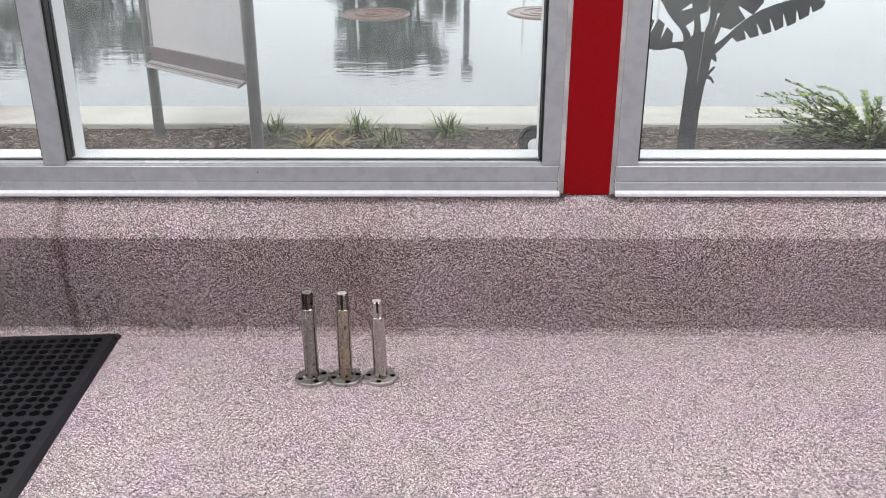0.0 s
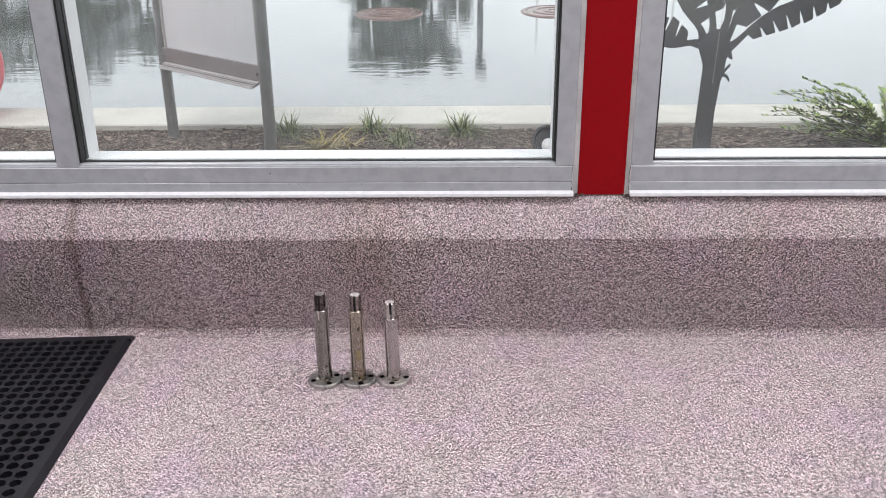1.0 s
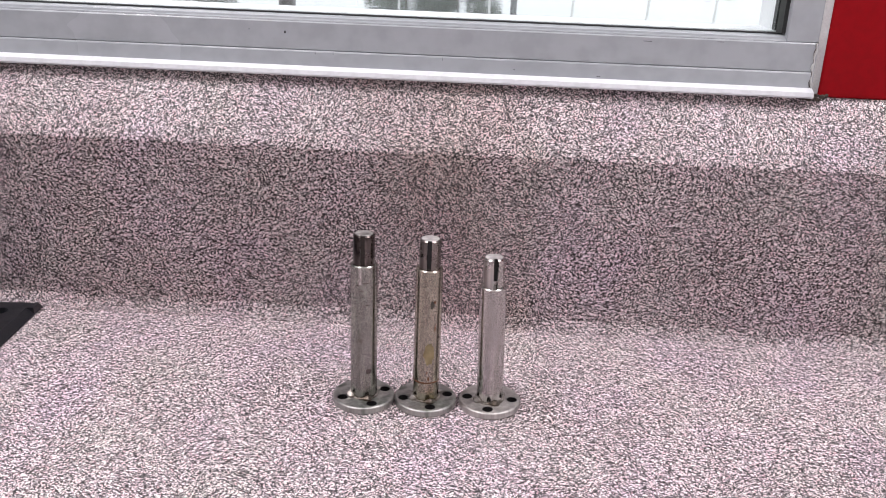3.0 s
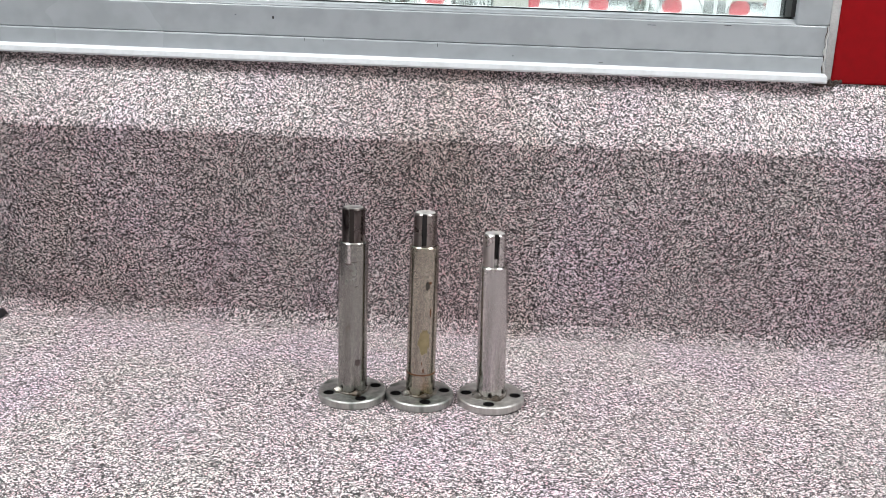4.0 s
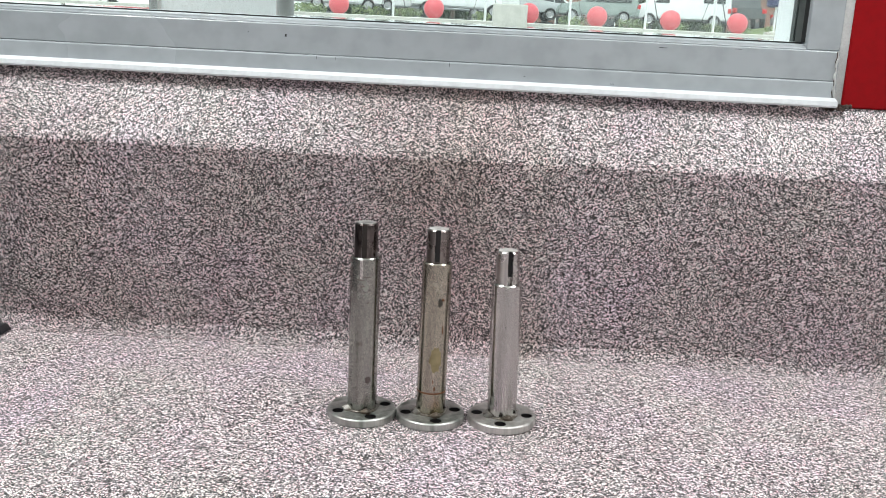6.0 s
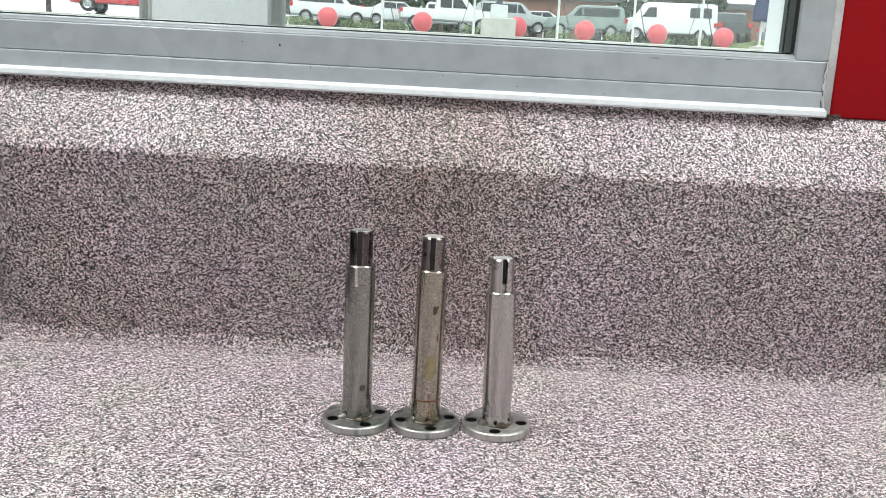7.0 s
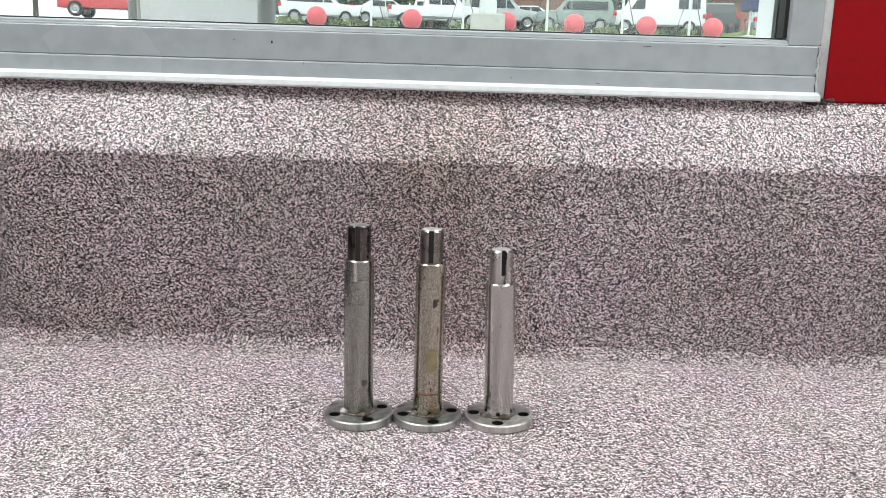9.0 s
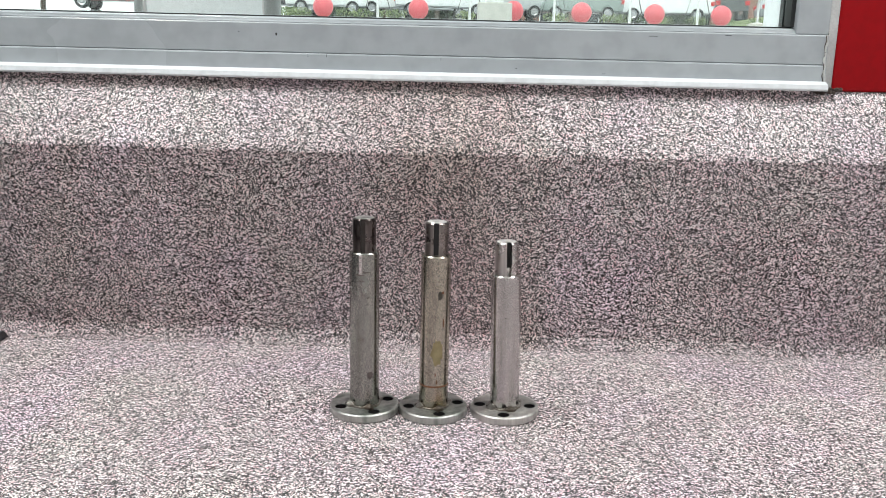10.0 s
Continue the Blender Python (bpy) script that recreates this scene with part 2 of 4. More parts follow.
M_CHIP = leaf_material("bark_chips", (0.030, 0.022, 0.018), (0.52, 0.43, 0.36), 0.75)
M_TREE = leaf_material("tree_leaves", (0.018, 0.035, 0.012), (0.06, 0.09, 0.035), 0.7)


# ---------------------------------------------------------------- mesh tools
def solid(*pieces):
    """One bmesh out of several."""
    bm = bmesh.new()
    for p in pieces:
        me = bpy.data.meshes.new("tmp")
        p.to_mesh(me)
        p.free()
        bm.from_mesh(me)
        bpy.data.meshes.remove(me)
    return bm


def box(x0, x1, y0, y1, z0, z1, bevel=0.0, seg=2):
    bm = bmesh.new()
    bmesh.ops.create_cube(bm, size=1, matrix=Matrix.LocRotScale(((x0 + x1) / 2, (y0 + y1) / 2, (z0 + z1) / 2), None, (x1 - x0, y1 - y0, z1 - z0)))
    if bevel:
        bmesh.ops.bevel(bm, geom=bm.edges[:], offset=bevel, segments=seg, affect="EDGES", profile=0.5)
    return bm


def along_x(profile, x0, x1, parts=1, wobble=0.0):
    """A closed (y, z) outline drawn out along x, with its ends closed."""
    bm = bmesh.new()
    rings = []
    for i in range(parts + 1):
        x = x0 + (x1 - x0) * i / parts
        ring = []
        for y, z in profile:
            d = wobble * noise.noise(Vector((x * 1.7, y * 3, z * 9))) + 0.4 * wobble * noise.noise(Vector((x * 11, y * 7, z * 19)))
            ring.append(bm.verts.new((x, y + d, z + d * 0.6)))
        rings.append(ring)
    n = len(profile)
    for a, b in zip(rings, rings[1:]):
        for i in range(n):
            bm.faces.new((a[i], a[(i + 1) % n], b[(i + 1) % n], b[i]))
    bm.faces.new(rings[0][::-1])
    bm.faces.new(rings[-1])
    bmesh.ops.recalc_face_normals(bm, faces=bm.faces[:])
    return bm


def turned(profile, seg=40, m=None):
    """A (radius, z) outline turned round z; radius 0 closes it."""
    bm = bmesh.new()
    rings = []
    for r, z in profile:
        if r < 1e-6:
            rings.append([bm.verts.new((0, 0, z))])
        else:
            rings.append([bm.verts.new((r * math.cos(2 * math.pi * k / seg), r * math.sin(2 * math.pi * k / seg), z)) for k in range(seg)])
    for a, b in zip(rings, rings[1:]):
        for k in range(seg):
            j = (k + 1) % seg
            if len(a) == 1 and len(b) > 1:
                bm.faces.new((a[0], b[k], b[j]))
            elif len(b) == 1 and len(a) > 1:
                bm.faces.new((a[k], a[j], b[0]))
            elif len(a) > 1:
                bm.faces.new((a[k], a[j], b[j], b[k]))
    bmesh.ops.recalc_face_normals(bm, faces=bm.faces[:])
    if m is not None:
        bm.transform(m)
    return bm


def tube(points, radius, seg=8):
    """A round bar through the points; radius may be a list."""
    bm = bmesh.new()
    pts = [Vector(p) for p in points]
    rad = radius if isinstance(radius, (list, tuple)) else [radius] * len(pts)
    rings = []
    for i, p in enumerate(pts):
        d = (pts[min(i + 1, len(pts) - 1)] - pts[max(i - 1, 0)]).normalized()
        side = d.cross(Vector((0, 0, 1)) if abs(d.z) < 0.95 else Vector((1, 0, 0))).normalized()
        up = side.cross(d)
        rings.append([bm.verts.new(p + (side * math.cos(2 * math.pi * k / seg) + up * math.sin(2 * math.pi * k / seg)) * rad[i]) for k in range(seg)])
    for a, b in zip(rings, rings[1:]):
        for k in range(seg):
            bm.faces.new((a[k], a[(k + 1) % seg], b[(k + 1) % seg], b[k]))
    bm.faces.new(rings[0][::-1])
    bm.faces.new(rings[-1])
    bmesh.ops.recalc_face_normals(bm, faces=bm.faces[:])
    return bm


def flat_cut(outline, depth, at=0.0):
    """A flat (x, z) outline with a thickness in y."""
    bm = bmesh.new()
    a = [bm.verts.new((x, at, z)) for x, z in outline]
    b = [bm.verts.new((x, at + depth, z)) for x, z in outline]
    bm.faces.new(a)
    bm.faces.new(b[::-1])
    for i in range(len(a)):
        j = (i + 1) % len(a)
        bm.faces.new((a[j], a[i], b[i], b[j]))
    bmesh.ops.recalc_face_normals(bm, faces=bm.faces[:])
    return bm


def part(name, bm, material, parent=None, label="", smooth=False):
    me = bpy.data.meshes.new(name)
    if smooth:
        for f in bm.faces:
            f.smooth = True
        for e in bm.edges:
            if len(e.link_faces) == 2 and e.calc_face_angle(0) > 0.6:
                e.smooth = False
    bm.to_mesh(me)
    bm.free()
    me.materials.append(material)
    ob = new(name, me)
    if parent is not None:
        ob.parent = parent
    if label:
        ob["label"] = label
    return ob


def thing(name, label, category, m=None, group="", kind=""):
    ob = new(name)
    ob.empty_display_size = 0.05
    if m is not None:
        ob.matrix_world = m
    return tagged(ob, label, category, group, kind)


def setting(name, bm, material, label, category, smooth=False):
    return tagged(part(name, bm, material, None, "", smooth), label, category, "", "structure")


# ---------------------------------------------------------------- room shell
XW, XE, YS, YN, ZC = -3.6, 3.6, -4.2, 2.40, 3.0
setting("floor", box(XW, XE, YS, 2.165, -0.12, 0.0), M_FLOOR, "pink and grey quartz-grain epoxy floor", "floor")
CURB = [(2.160, -0.1), (2.160, 0.0004), (2.173, 0.0012), (2.182, 0.0065), (2.1865, 0.017), (2.180, 0.08), (2.162, 0.21), (2.1535, 0.297), (2.1575, 0.3055), (2.222, 0.394), (2.222, 0.398), (2.42, 0.398), (2.42, -0.1)]
setting("curb", along_x(CURB, XW, XE, 260, 0.003), M_CURB_SHADED, "low quartz-grain epoxy curb with sloped top under the windows", "curb")
# Unseen opening, added to let daylight in on the curb and steel.
LIGHT_OPENING = (0.6, 3.0, 2.35)
setting("wall_south", solid(box(XW, LIGHT_OPENING[0], YS - 0.15, YS, 0, ZC), box(LIGHT_OPENING[1], XE, YS - 0.15, YS, 0, ZC), box(LIGHT_OPENING[0], LIGHT_OPENING[1], YS - 0.15, YS, LIGHT_OPENING[2], ZC)), M_WALL, "plain painted wall with an opening added for daylight", "wall")
setting("wall_west", box(XW - 0.15, XW, YS - 0.15, 2.42, 0, ZC), M_WALL, "plain painted side wall", "wall")
setting("wall_east", box(XE, XE + 0.15, YS - 0.15, 2.42, 0, ZC), M_WALL, "plain painted side wall", "wall")
setting("wall_north", box(XW, XE, 2.22, 2.42, 2.55, ZC), M_WALL, "plain wall over the windows", "wall")
setting("ceiling", box(XW - 0.15, XE + 0.15, YS - 0.15, 2.42, ZC, ZC + 0.12), M_CEIL, "plain white ceiling", "ceiling")

# ---------------------------------------------------------------- windows
ZTOP = 2.55
SILL_LOW = [(2.2205, 0.410), (2.2215, 0.4335), (2.2221, 0.4350), (2.2234, 0.4358), (2.40, 0.4358), (2.40, 0.402), (2.232, 0.402)]
LIP = [(2.2075, 0.3985), (2.2060, 0.4010), (2.2075, 0.4075), (2.2195, 0.4125), (2.232, 0.4125), (2.232, 0.3985)]
SILL_UP = [(2.2248, 0.4362), (2.2235, 0.4374), (2.2235, 0.4775), (2.2260, 0.4795), (2.40, 0.4795), (2.40, 0.4364)]
BEAD = [(2.2262, 0.480), (2.2268, 0.4818), (2.2300, 0.4824), (2.2308, 0.4855), (2.2345, 0.4866), (2.2360, 0.4880), (2.256, 0.4888), (2.256, 0.480)]


def frame_upright(name, x0, x1, parent, z0=0.4797):
    return part(name, solid(box(x0, x1, 2.2255, 2.256, z0, ZTOP, 0.0015), box(x0 + 0.004, x1 - 0.004, 2.256, 2.36, z0, ZTOP)), M_ALU, parent)


def window_bay(x0, x1, parent):
    """Bead, gasket and pane of one opening between two uprights."""
    part("glazing_bead", along_x(BEAD, x0, x1), M_ALU, parent)
    part("outer_ledge", box(x0, x1, 2.272, 2.355, 0.4797, 0.4920, 0.002), M_LEDGE_LIT, parent, "outer ledge coloured white as if daylit")
    g = 0.006
    part("gasket", solid(box(x0, x1, 2.2485, 2.262, 0.4885, 0.4906), box(x0, x0 + g, 2.236, 2.262, 0.4906, ZTOP), box(x1 - g, x1, 2.236, 2.262, 0.4906, ZTOP),
                         box(x0, x0 + g, 2.270, 2.284, 0.4922, ZTOP), box(x1 - g, x1, 2.270, 2.284, 0.4922, ZTOP)), M_GASKET, parent, "black rubber gasket")
    pane = part("pane", box(x0 + 0.002, x1 - 0.002, 2.2625, 2.2685, 0.4885, ZTOP), M_GLASS, parent, "clear window glass")
    pane.visible_shadow = False
    part("outer_stop", solid(box(x0, x0 + 0.003, 2.285, 2.362, 0.4922, ZTOP), box(x1 - 0.003, x1, 2.285, 2.362, 0.4922, ZTOP)), M_LEDGE_LIT, parent, "outer frame return coloured pale as if daylit")


def window(name, x0, x1, uprights, label):
    w = thing(name, label, "window", kind="structure")
    part("flashing", along_x(LIP, x0, x1), M_LIP, w, "white flashing lip")
    part("sub_sill", along_x(SILL_LOW, x0, x1), M_ALU, w)
    part("sill", along_x(SILL_UP, x0, x1), M_ALU, w)
    part("sill_core", box(x0, x1, 2.2275, 2.398, 0.43585, 0.43615), M_GASKET, w, "dark joint between the sill parts")
    for a, b in uprights:
        frame_upright("mullion", a, b, w)
    for (a, b), (c, d) in zip(uprights, uprights[1:]):
        window_bay(b, c, w)
    return w


W1 = window("window_1", -3.58, 0.317, [(-3.58, -3.52), (-2.36, -2.30), (-1.071, -1.012), (0.2687, 0.317)], "grey aluminium framed window with a vertical mullion")
window("window_2", 0.468, 3.58, [(0.468, 0.526), (1.82, 1.88), (3.52, 3.58)], "grey aluminium framed window beside a red post")

NICKS = ((-0.497, 0.4622, 0.0012, 0.004), (-0.553, 0.4645, 0.001, 0.001), (-0.140, 0.4205, 0.001, 0.001), (-0.010, 0.4160, 0.003, 0.0006), (0.060, 0.4720, 0.006, 0.0007), (0.170, 0.4755, 0.005, 0.0006),
         (-0.252, 0.4315, 0.0003, 0.005), (-0.450, 0.4325, 0.0003, 0.004), (-0.422, 0.4325, 0.0003, 0.004))
for nx, nz, nw, nh in NICKS:
    yy = 2.2232 if nz > 0.436 else 2.2213 if nz > 0.43 else 2.2209
    part("nick", box(nx - nw, nx + nw, yy - 0.0003, yy + 0.003, nz - nh / 2, nz + nh / 2), M_GASKET, W1, "small dark nick")


def corner_dirt(x):
    rng = random.Random(int(x * 1000))
    bits = []
    for _ in range(26):
        b = bmesh.new()
        bmesh.ops.create_icosphere(b, subdivisions=1, radius=rng.uniform(0.0015, 0.004), matrix=Matrix.Translation((x + rng.gauss(0, 0.008), 2.219 + rng.uniform(-0.004, 0.006), 0.3985 + rng.uniform(-0.003, 0.003))))
        bits.append(b)
    return solid(*bits)


for dx in (0.322, 0.462):
    tagged(part("dirt", corner_dirt(dx), M_MULCH), "crumbs of brown dirt at the foot of the post", "dirt", "", "stuff")
post = setting("column", box(0.330, 0.455, 2.224, 2.42, 0.3985, 2.55, 0.003), M_RED, "glossy red painted post between the windows", "column")
for a, b in ((0.3172, 0.3298), (0.4552, 0.4678)):
    setting("sealant", box(a, b, 2.2270, 2.40, 0.3985, 2.55), M_SEAL, "grey sealant joint beside the red post", "sealant")



def sealant_bead(x, seed):
    """A dribbled line of sealant down the end of the sill."""
    rng = random.Random(seed)
    pts, rad = [], []
    for k in range(34):
        u = k / 33
        pts.append((x + 0.0008 * math.sin(k * 0.9 + seed) - 0.004 * math.sin(2.2 * u) * (1 - u), 2.2232 - 0.004 * u * u, 0.482 - 0.082 * u))
        rad.append(0.0016 + 0.0005 * math.sin(k * 0.7 + seed) + rng.uniform(0, 0.0002))
    return tube(pts, rad, 7)


for sx, seed in ((0.3155, 3), (0.4690, 4)):
    setting("sealant", sealant_bead(sx, seed), M_SEAL, "dribbled grey sealant bead at the end of the sill", "sealant", True)
    crease = tube([(sx - 0.0028 + 0.0012 * math.sin(k * 1.9), 2.2228 - 0.0035 * (k / 12) ** 2, 0.478 - 0.076 * k / 12) for k in range(13)], 0.0007, 5)
    setting("sealant", crease, M_MULCH, "dirty brown crease in the sealant", "sealant")

# ---------------------------------------------------------------- ground outside
BED = 0.08


def ground_z(y):
    if y < 4.89:
        return -0.03
    if y < 26:
        return 0.05 + 0.0735 * (y - 4.9)
    if y < 60:
        return 1.60 + 0.055 * (y - 26)
    return 3.47


def ground_sheet():
    bm = bmesh.new()
    ys = [2.43, 4.6, 4.89, 4.9] + [4.9 + 0.8 * k for k in range(1, 27)] + [26, 30, 36, 44, 60, 120, 400, 1500]
    ys = sorted(set(round(v, 2) for v in ys))
    xs = [-1500, -200, -60, -25, -10, -5, -2.5, 0, 2.5, 5, 10, 25, 60, 200, 1500]
    grid = [[bm.verts.new((x, y, ground_z(y))) for x in xs] for y in ys]
    for r0, r1 in zip(grid, grid[1:]):
        for i in range(len(xs) - 1):
            bm.faces.new((r0[i], r0[i + 1], r1[i + 1], r1[i]))
    return bm


setting("road", ground_sheet(), M_ROAD, "wet asphalt drive that mirrors the pale sky", "road", True)
# Ground added behind the room, below the unseen daylight opening.
setting("pavement", box(-40, 40, -60, YS - 0.005, -0.14, -0.02), M_CONCRETE, "plain concrete ground added outside the daylight opening", "pavement")
setting("kerb", along_x([(4.425, 0.0), (4.425, 0.085), (4.432, 0.092), (4.60, 0.090), (4.89, 0.085), (4.898, 0.075), (4.90, 0.0)], -14, 14, 120, 0.002), M_CONCRETE, "pale concrete kerb along the planting bed", "kerb")


def bed_sheet():
    bm = bmesh.new()
    xs = [-9 + 0.09 * k for k in range(201)]
    ys = [2.43 + 0.077 * k for k in range(27)]
    grid = [[bm.verts.new((x, y, BED - 0.015 + 0.028 * noise.noise(Vector((x * 2.2, y * 2.2, 0))) + 0.012 * noise.noise(Vector((x * 9, y * 9, 3))))) for x in xs] for y in ys]
    for r0, r1 in zip(grid, grid[1:]):
        for i in range(len(xs) - 1):
            bm.faces.new((r0[i], r0[i + 1], r1[i + 1], r1[i]))
    return bm


setting("planting_bed", bed_sheet(), M_MULCH, "dark bark-mulched planting bed", "ground", True)

# ---------------------------------------------------------------- the three shafts
def flange_part(parent, radius, thick, holes, turn, material):
    """A round plate with four bolt holes right through it."""
    bm = bmesh.new()
    seg, hs, hr, hc = 64, 16, 0.0075, 0.0310
    centres = [(hc * math.cos(turn + k * math.pi / 2), hc * math.sin(turn + k * math.pi / 2)) for k in range(holes)]

    def loop(cx, cy, r, n, z):
        return [bm.verts.new((cx + r * math.cos(2 * math.pi * i / n), cy + r * math.sin(2 * math.pi * i / n), z)) for i in range(n)]
    b = 0.0014
    low, low2, up2 = loop(0, 0, radius - b, seg, 0), loop(0, 0, radius, seg, b), loop(0, 0, radius, seg, thick - b)
    top = loop(0, 0, radius - b, seg, thick)
    for r0, r1 in ((low, low2), (low2, up2), (up2, top)):
        for i in range(seg):
            bm.faces.new((r0[i], r0[(i + 1) % seg], r1[(i + 1) % seg], r1[i]))
    for ring, z in ((low, 0.0), (top, thick)):
        edges = [bm.edges.get((ring[i], ring[(i + 1) % seg])) for i in range(seg)]
        for c in centres:
            h = loop(*c, hr, hs, z)
            edges += [bm.edges.new((h[i], h[(i + 1) % hs])) for i in range(hs)]
        bmesh.ops.triangle_fill(bm, use_beauty=True, use_dissolve=False, edges=edges)
    for c in centres:
        a, d = loop(*c, hr, hs, 0.0), loop(*c, hr, hs, thick)
        for i in range(hs):
            bm.faces.new((a[i], d[i], d[(i + 1) % hs], a[(i + 1) % hs]))
    bmesh.ops.remove_doubles(bm, verts=bm.verts[:], dist=1e-6)
    # drop faces that cover a hole
    cover = [f for f in bm.faces if abs(f.normal.z) > 0.9 and any((f.calc_center_median().xy - Vector(c)).length < hr * 0.98 for c in centres)]
    bmesh.ops.delete(bm, geom=cover, context="FACES_ONLY")
    bmesh.ops.recalc_face_normals(bm, faces=bm.faces[:])
    plate = part("flange", bm, material, parent, "", True)
    for c in centres:
        # A dark cup lines each hole in place of the shade inside.
        part("hole_shade", turned([(0, 0.0006), (hr - 0.0003, 0.0006), (hr - 0.0003, thick - 0.0008)], 16, Matrix.Translation((c[0], c[1], 0))), M_SLOT, plate, "dark lining that stands in for shade in the bolt hole")
    return plate


def keyed_end(z0, z1, r, slot_w, slot_d, angle):
    """A turned end with a square keyway down its side, open at the top."""
    bm = bmesh.new()
    half = math.asin(slot_w / 2 / r)

    def ring(z, rr):
        pts = []
        for k in range(49):
            a = angle + half + (2 * math.pi - 2 * half) * k / 48
            pts.append((rr * math.cos(a), rr * math.sin(a)))
        d = Vector((math.cos(angle), math.sin(angle)))
        n = Vector((-d.y, d.x))
        for side in (-1, 1):
            q = d * (r - slot_d) + n * side * slot_w / 2
            pts.append((q.x, q.y))
        return [bm.verts.new((x, y, z)) for x, y in pts]
    rings = [ring(z0, r), ring(z1 - 0.0016, r), ring(z1, r - 0.0016)]
    n = len(rings[0])
    for a, b in zip(rings, rings[1:]):
        for k in range(n):
            bm.faces.new((a[k], a[(k + 1) % n], b[(k + 1) % n], b[k]))
    bm.faces.new(rings[-1])
    bm.faces.new(rings[0][::-1])
    bmesh.ops.recalc_face_normals(bm, faces=bm.faces[:])
    return bm


def weld(r):
    pieces = []
    rng = random.Random(int(r * 1e6))
    for k in range(54):
        a = 2 * math.pi * k / 54
        s = rng.uniform(0.0016, 0.0024) * (2.5 if k % 13 in (4, 5, 6) else 1)
        b = bmesh.new()
        bmesh.ops.create_icosphere(b, subdivisions=1, radius=s, matrix=Matrix.LocRotScale(((r + 0.0008) * math.cos(a), (r + 0.0008) * math.sin(a), 0.0), None, (1.25, 1.25, 0.8)))
        pieces.append(b)
    return solid(*pieces)


def shaft(label, x, y, turn, lean, height, shoulder, mats, key, key_slot, depth=0.0036):
    """A keyed steel shaft that stands on a round four-hole flange."""
    body, end, plate = mats
    r, re, t = 0.0180, 0.0142, 0.0105
    s = thing("flanged_shaft", label, "shaft", pose(x, y, 0.0, lean[0], lean[1], 0), "three flanged shafts")
    flange_part(s, 0.0425, t, 4, turn, plate)
    part("shank", turned([(0, t), (r, t), (r, shoulder - 0.0016), (r - 0.0016, shoulder), (re - 0.001, shoulder), (0, shoulder)], 56), body, s, "", True)
    part("keyed_end", keyed_end(shoulder - 0.0005, height - 0.0004, re, 0.0062, depth, key), end, s, "dark keyed shaft end" if end is not M_BRIGHT else "bright keyed shaft end", True)
    w = part("weld", weld(r), M_WELD, s, "lumpy weld bead")
    w.location.z = t + 0.0006
    d = Vector((math.cos(key), math.sin(key), 0))
    low = shoulder + (0.009 if end is M_BRIGHT else 0.001)
    # Thin disc, paler than the shaft end, carries the light from above.
    part("end_face", keyed_end(height - 0.0020, height, re - 0.0013, 0.0062, depth - 0.0013, key), M_FACE_WORN if end is M_DARK else M_FACE_LIT, s, "end face coloured bright as if lit from above", True)
    k = part("keyway", box(-0.0030, 0.0030, -0.0009, 0.0009, low, height - 0.0008), M_DARK_SLOT if end is M_DARK else M_SLOT, s, "dark keyway floor")
    k.matrix_basis = Matrix.Translation(d * (re - depth + 0.0010)) @ Matrix.Rotation(key + math.pi / 2, 4, "Z")
    if key_slot:
        a = key - 0.12
        d = Vector((math.cos(a), math.sin(a), 0))
        e = part("key_slot", box(-0.0024, 0.0024, -0.0012, 0.0012, 0, 0.024, 0.0008), M_BRIGHT, s, "worn end of the keyway")
        e.matrix_basis = Matrix.Translation(d * (r - 0.0007) + Vector((0, 0, shoulder - 0.0255))) @ Matrix.Rotation(a + math.pi / 2, 4, "Z")
    return s, r


S1, R1 = shaft("grey steel shaft with an oil-blackened keyed end on a flange", -0.3315, 1.921, radians(-63), (0, -0.3), 0.2450, 0.2040, (M_STEEL, M_DARK, M_FLANGE), radians(-92), True)
S2, R1 = shaft("tan-stained steel shaft with a rust ring on a flange", -0.2460, 1.9225, radians(-75), (0, 0.0), 0.2420, 0.2020, (M_STEEL_B, M_DARK_B, M_FLANGE), radians(-92), False)
S3, R1 = shaft("short clean steel shaft with a bright slotted end on a flange", -0.1568, 1.926, radians(-95), (0, -1.4), 0.2195, 0.1795, (M_STEEL_C, M_BRIGHT, M_FLANGE_C), radians(-79), False, 0.0080)
part("rust_ring", turned([(0.01785, 0.0380), (0.01825, 0.0385), (0.01825, 0.0400), (0.01785, 0.0405)], 48), M_RUST, S2, "thin rust ring")


def patch(name, parent, r, a, z, w, h, material, label, seed):
    """A thin film with a wavering edge that hugs a round shank."""
    bm = bmesh.new()
    rng = random.Random(seed)
    edge = [rng.uniform(0.72, 1.08) for _ in range(24)]
    mid = bm.verts.new((r * math.cos(a), r * math.sin(a), z))
    rings = []
    for u in (0.2, 0.4, 0.6, 0.8, 1.0):
        ring = []
        for k in range(24):
            q = 2 * math.pi * k / 24
            b = a + math.cos(q) * w * u * edge[k] / r
            ring.append(bm.verts.new((r * math.cos(b), r * math.sin(b), z + math.sin(q) * h * u * edge[k])))
        rings.append(ring)
    for k in range(24):
        j = (k + 1) % 24
        bm.faces.new((mid, rings[0][k], rings[0][j]))
        for r0, r1 in zip(rings, rings[1:]):
            bm.faces.new((r0[k], r1[k], r1[j], r0[j]))
    return part(name, bm, material, parent, label, True)


patch("pit", S2, 0.01808, radians(-70), 0.1545, 0.0036, 0.0056, M_PIT, "dark pitted spot", 4)
patch("grease_smear", S2, 0.01806, radians(-78), 0.084, 0.0085, 0.018, M_OLIVE, "yellow-brown dried smear", 7)
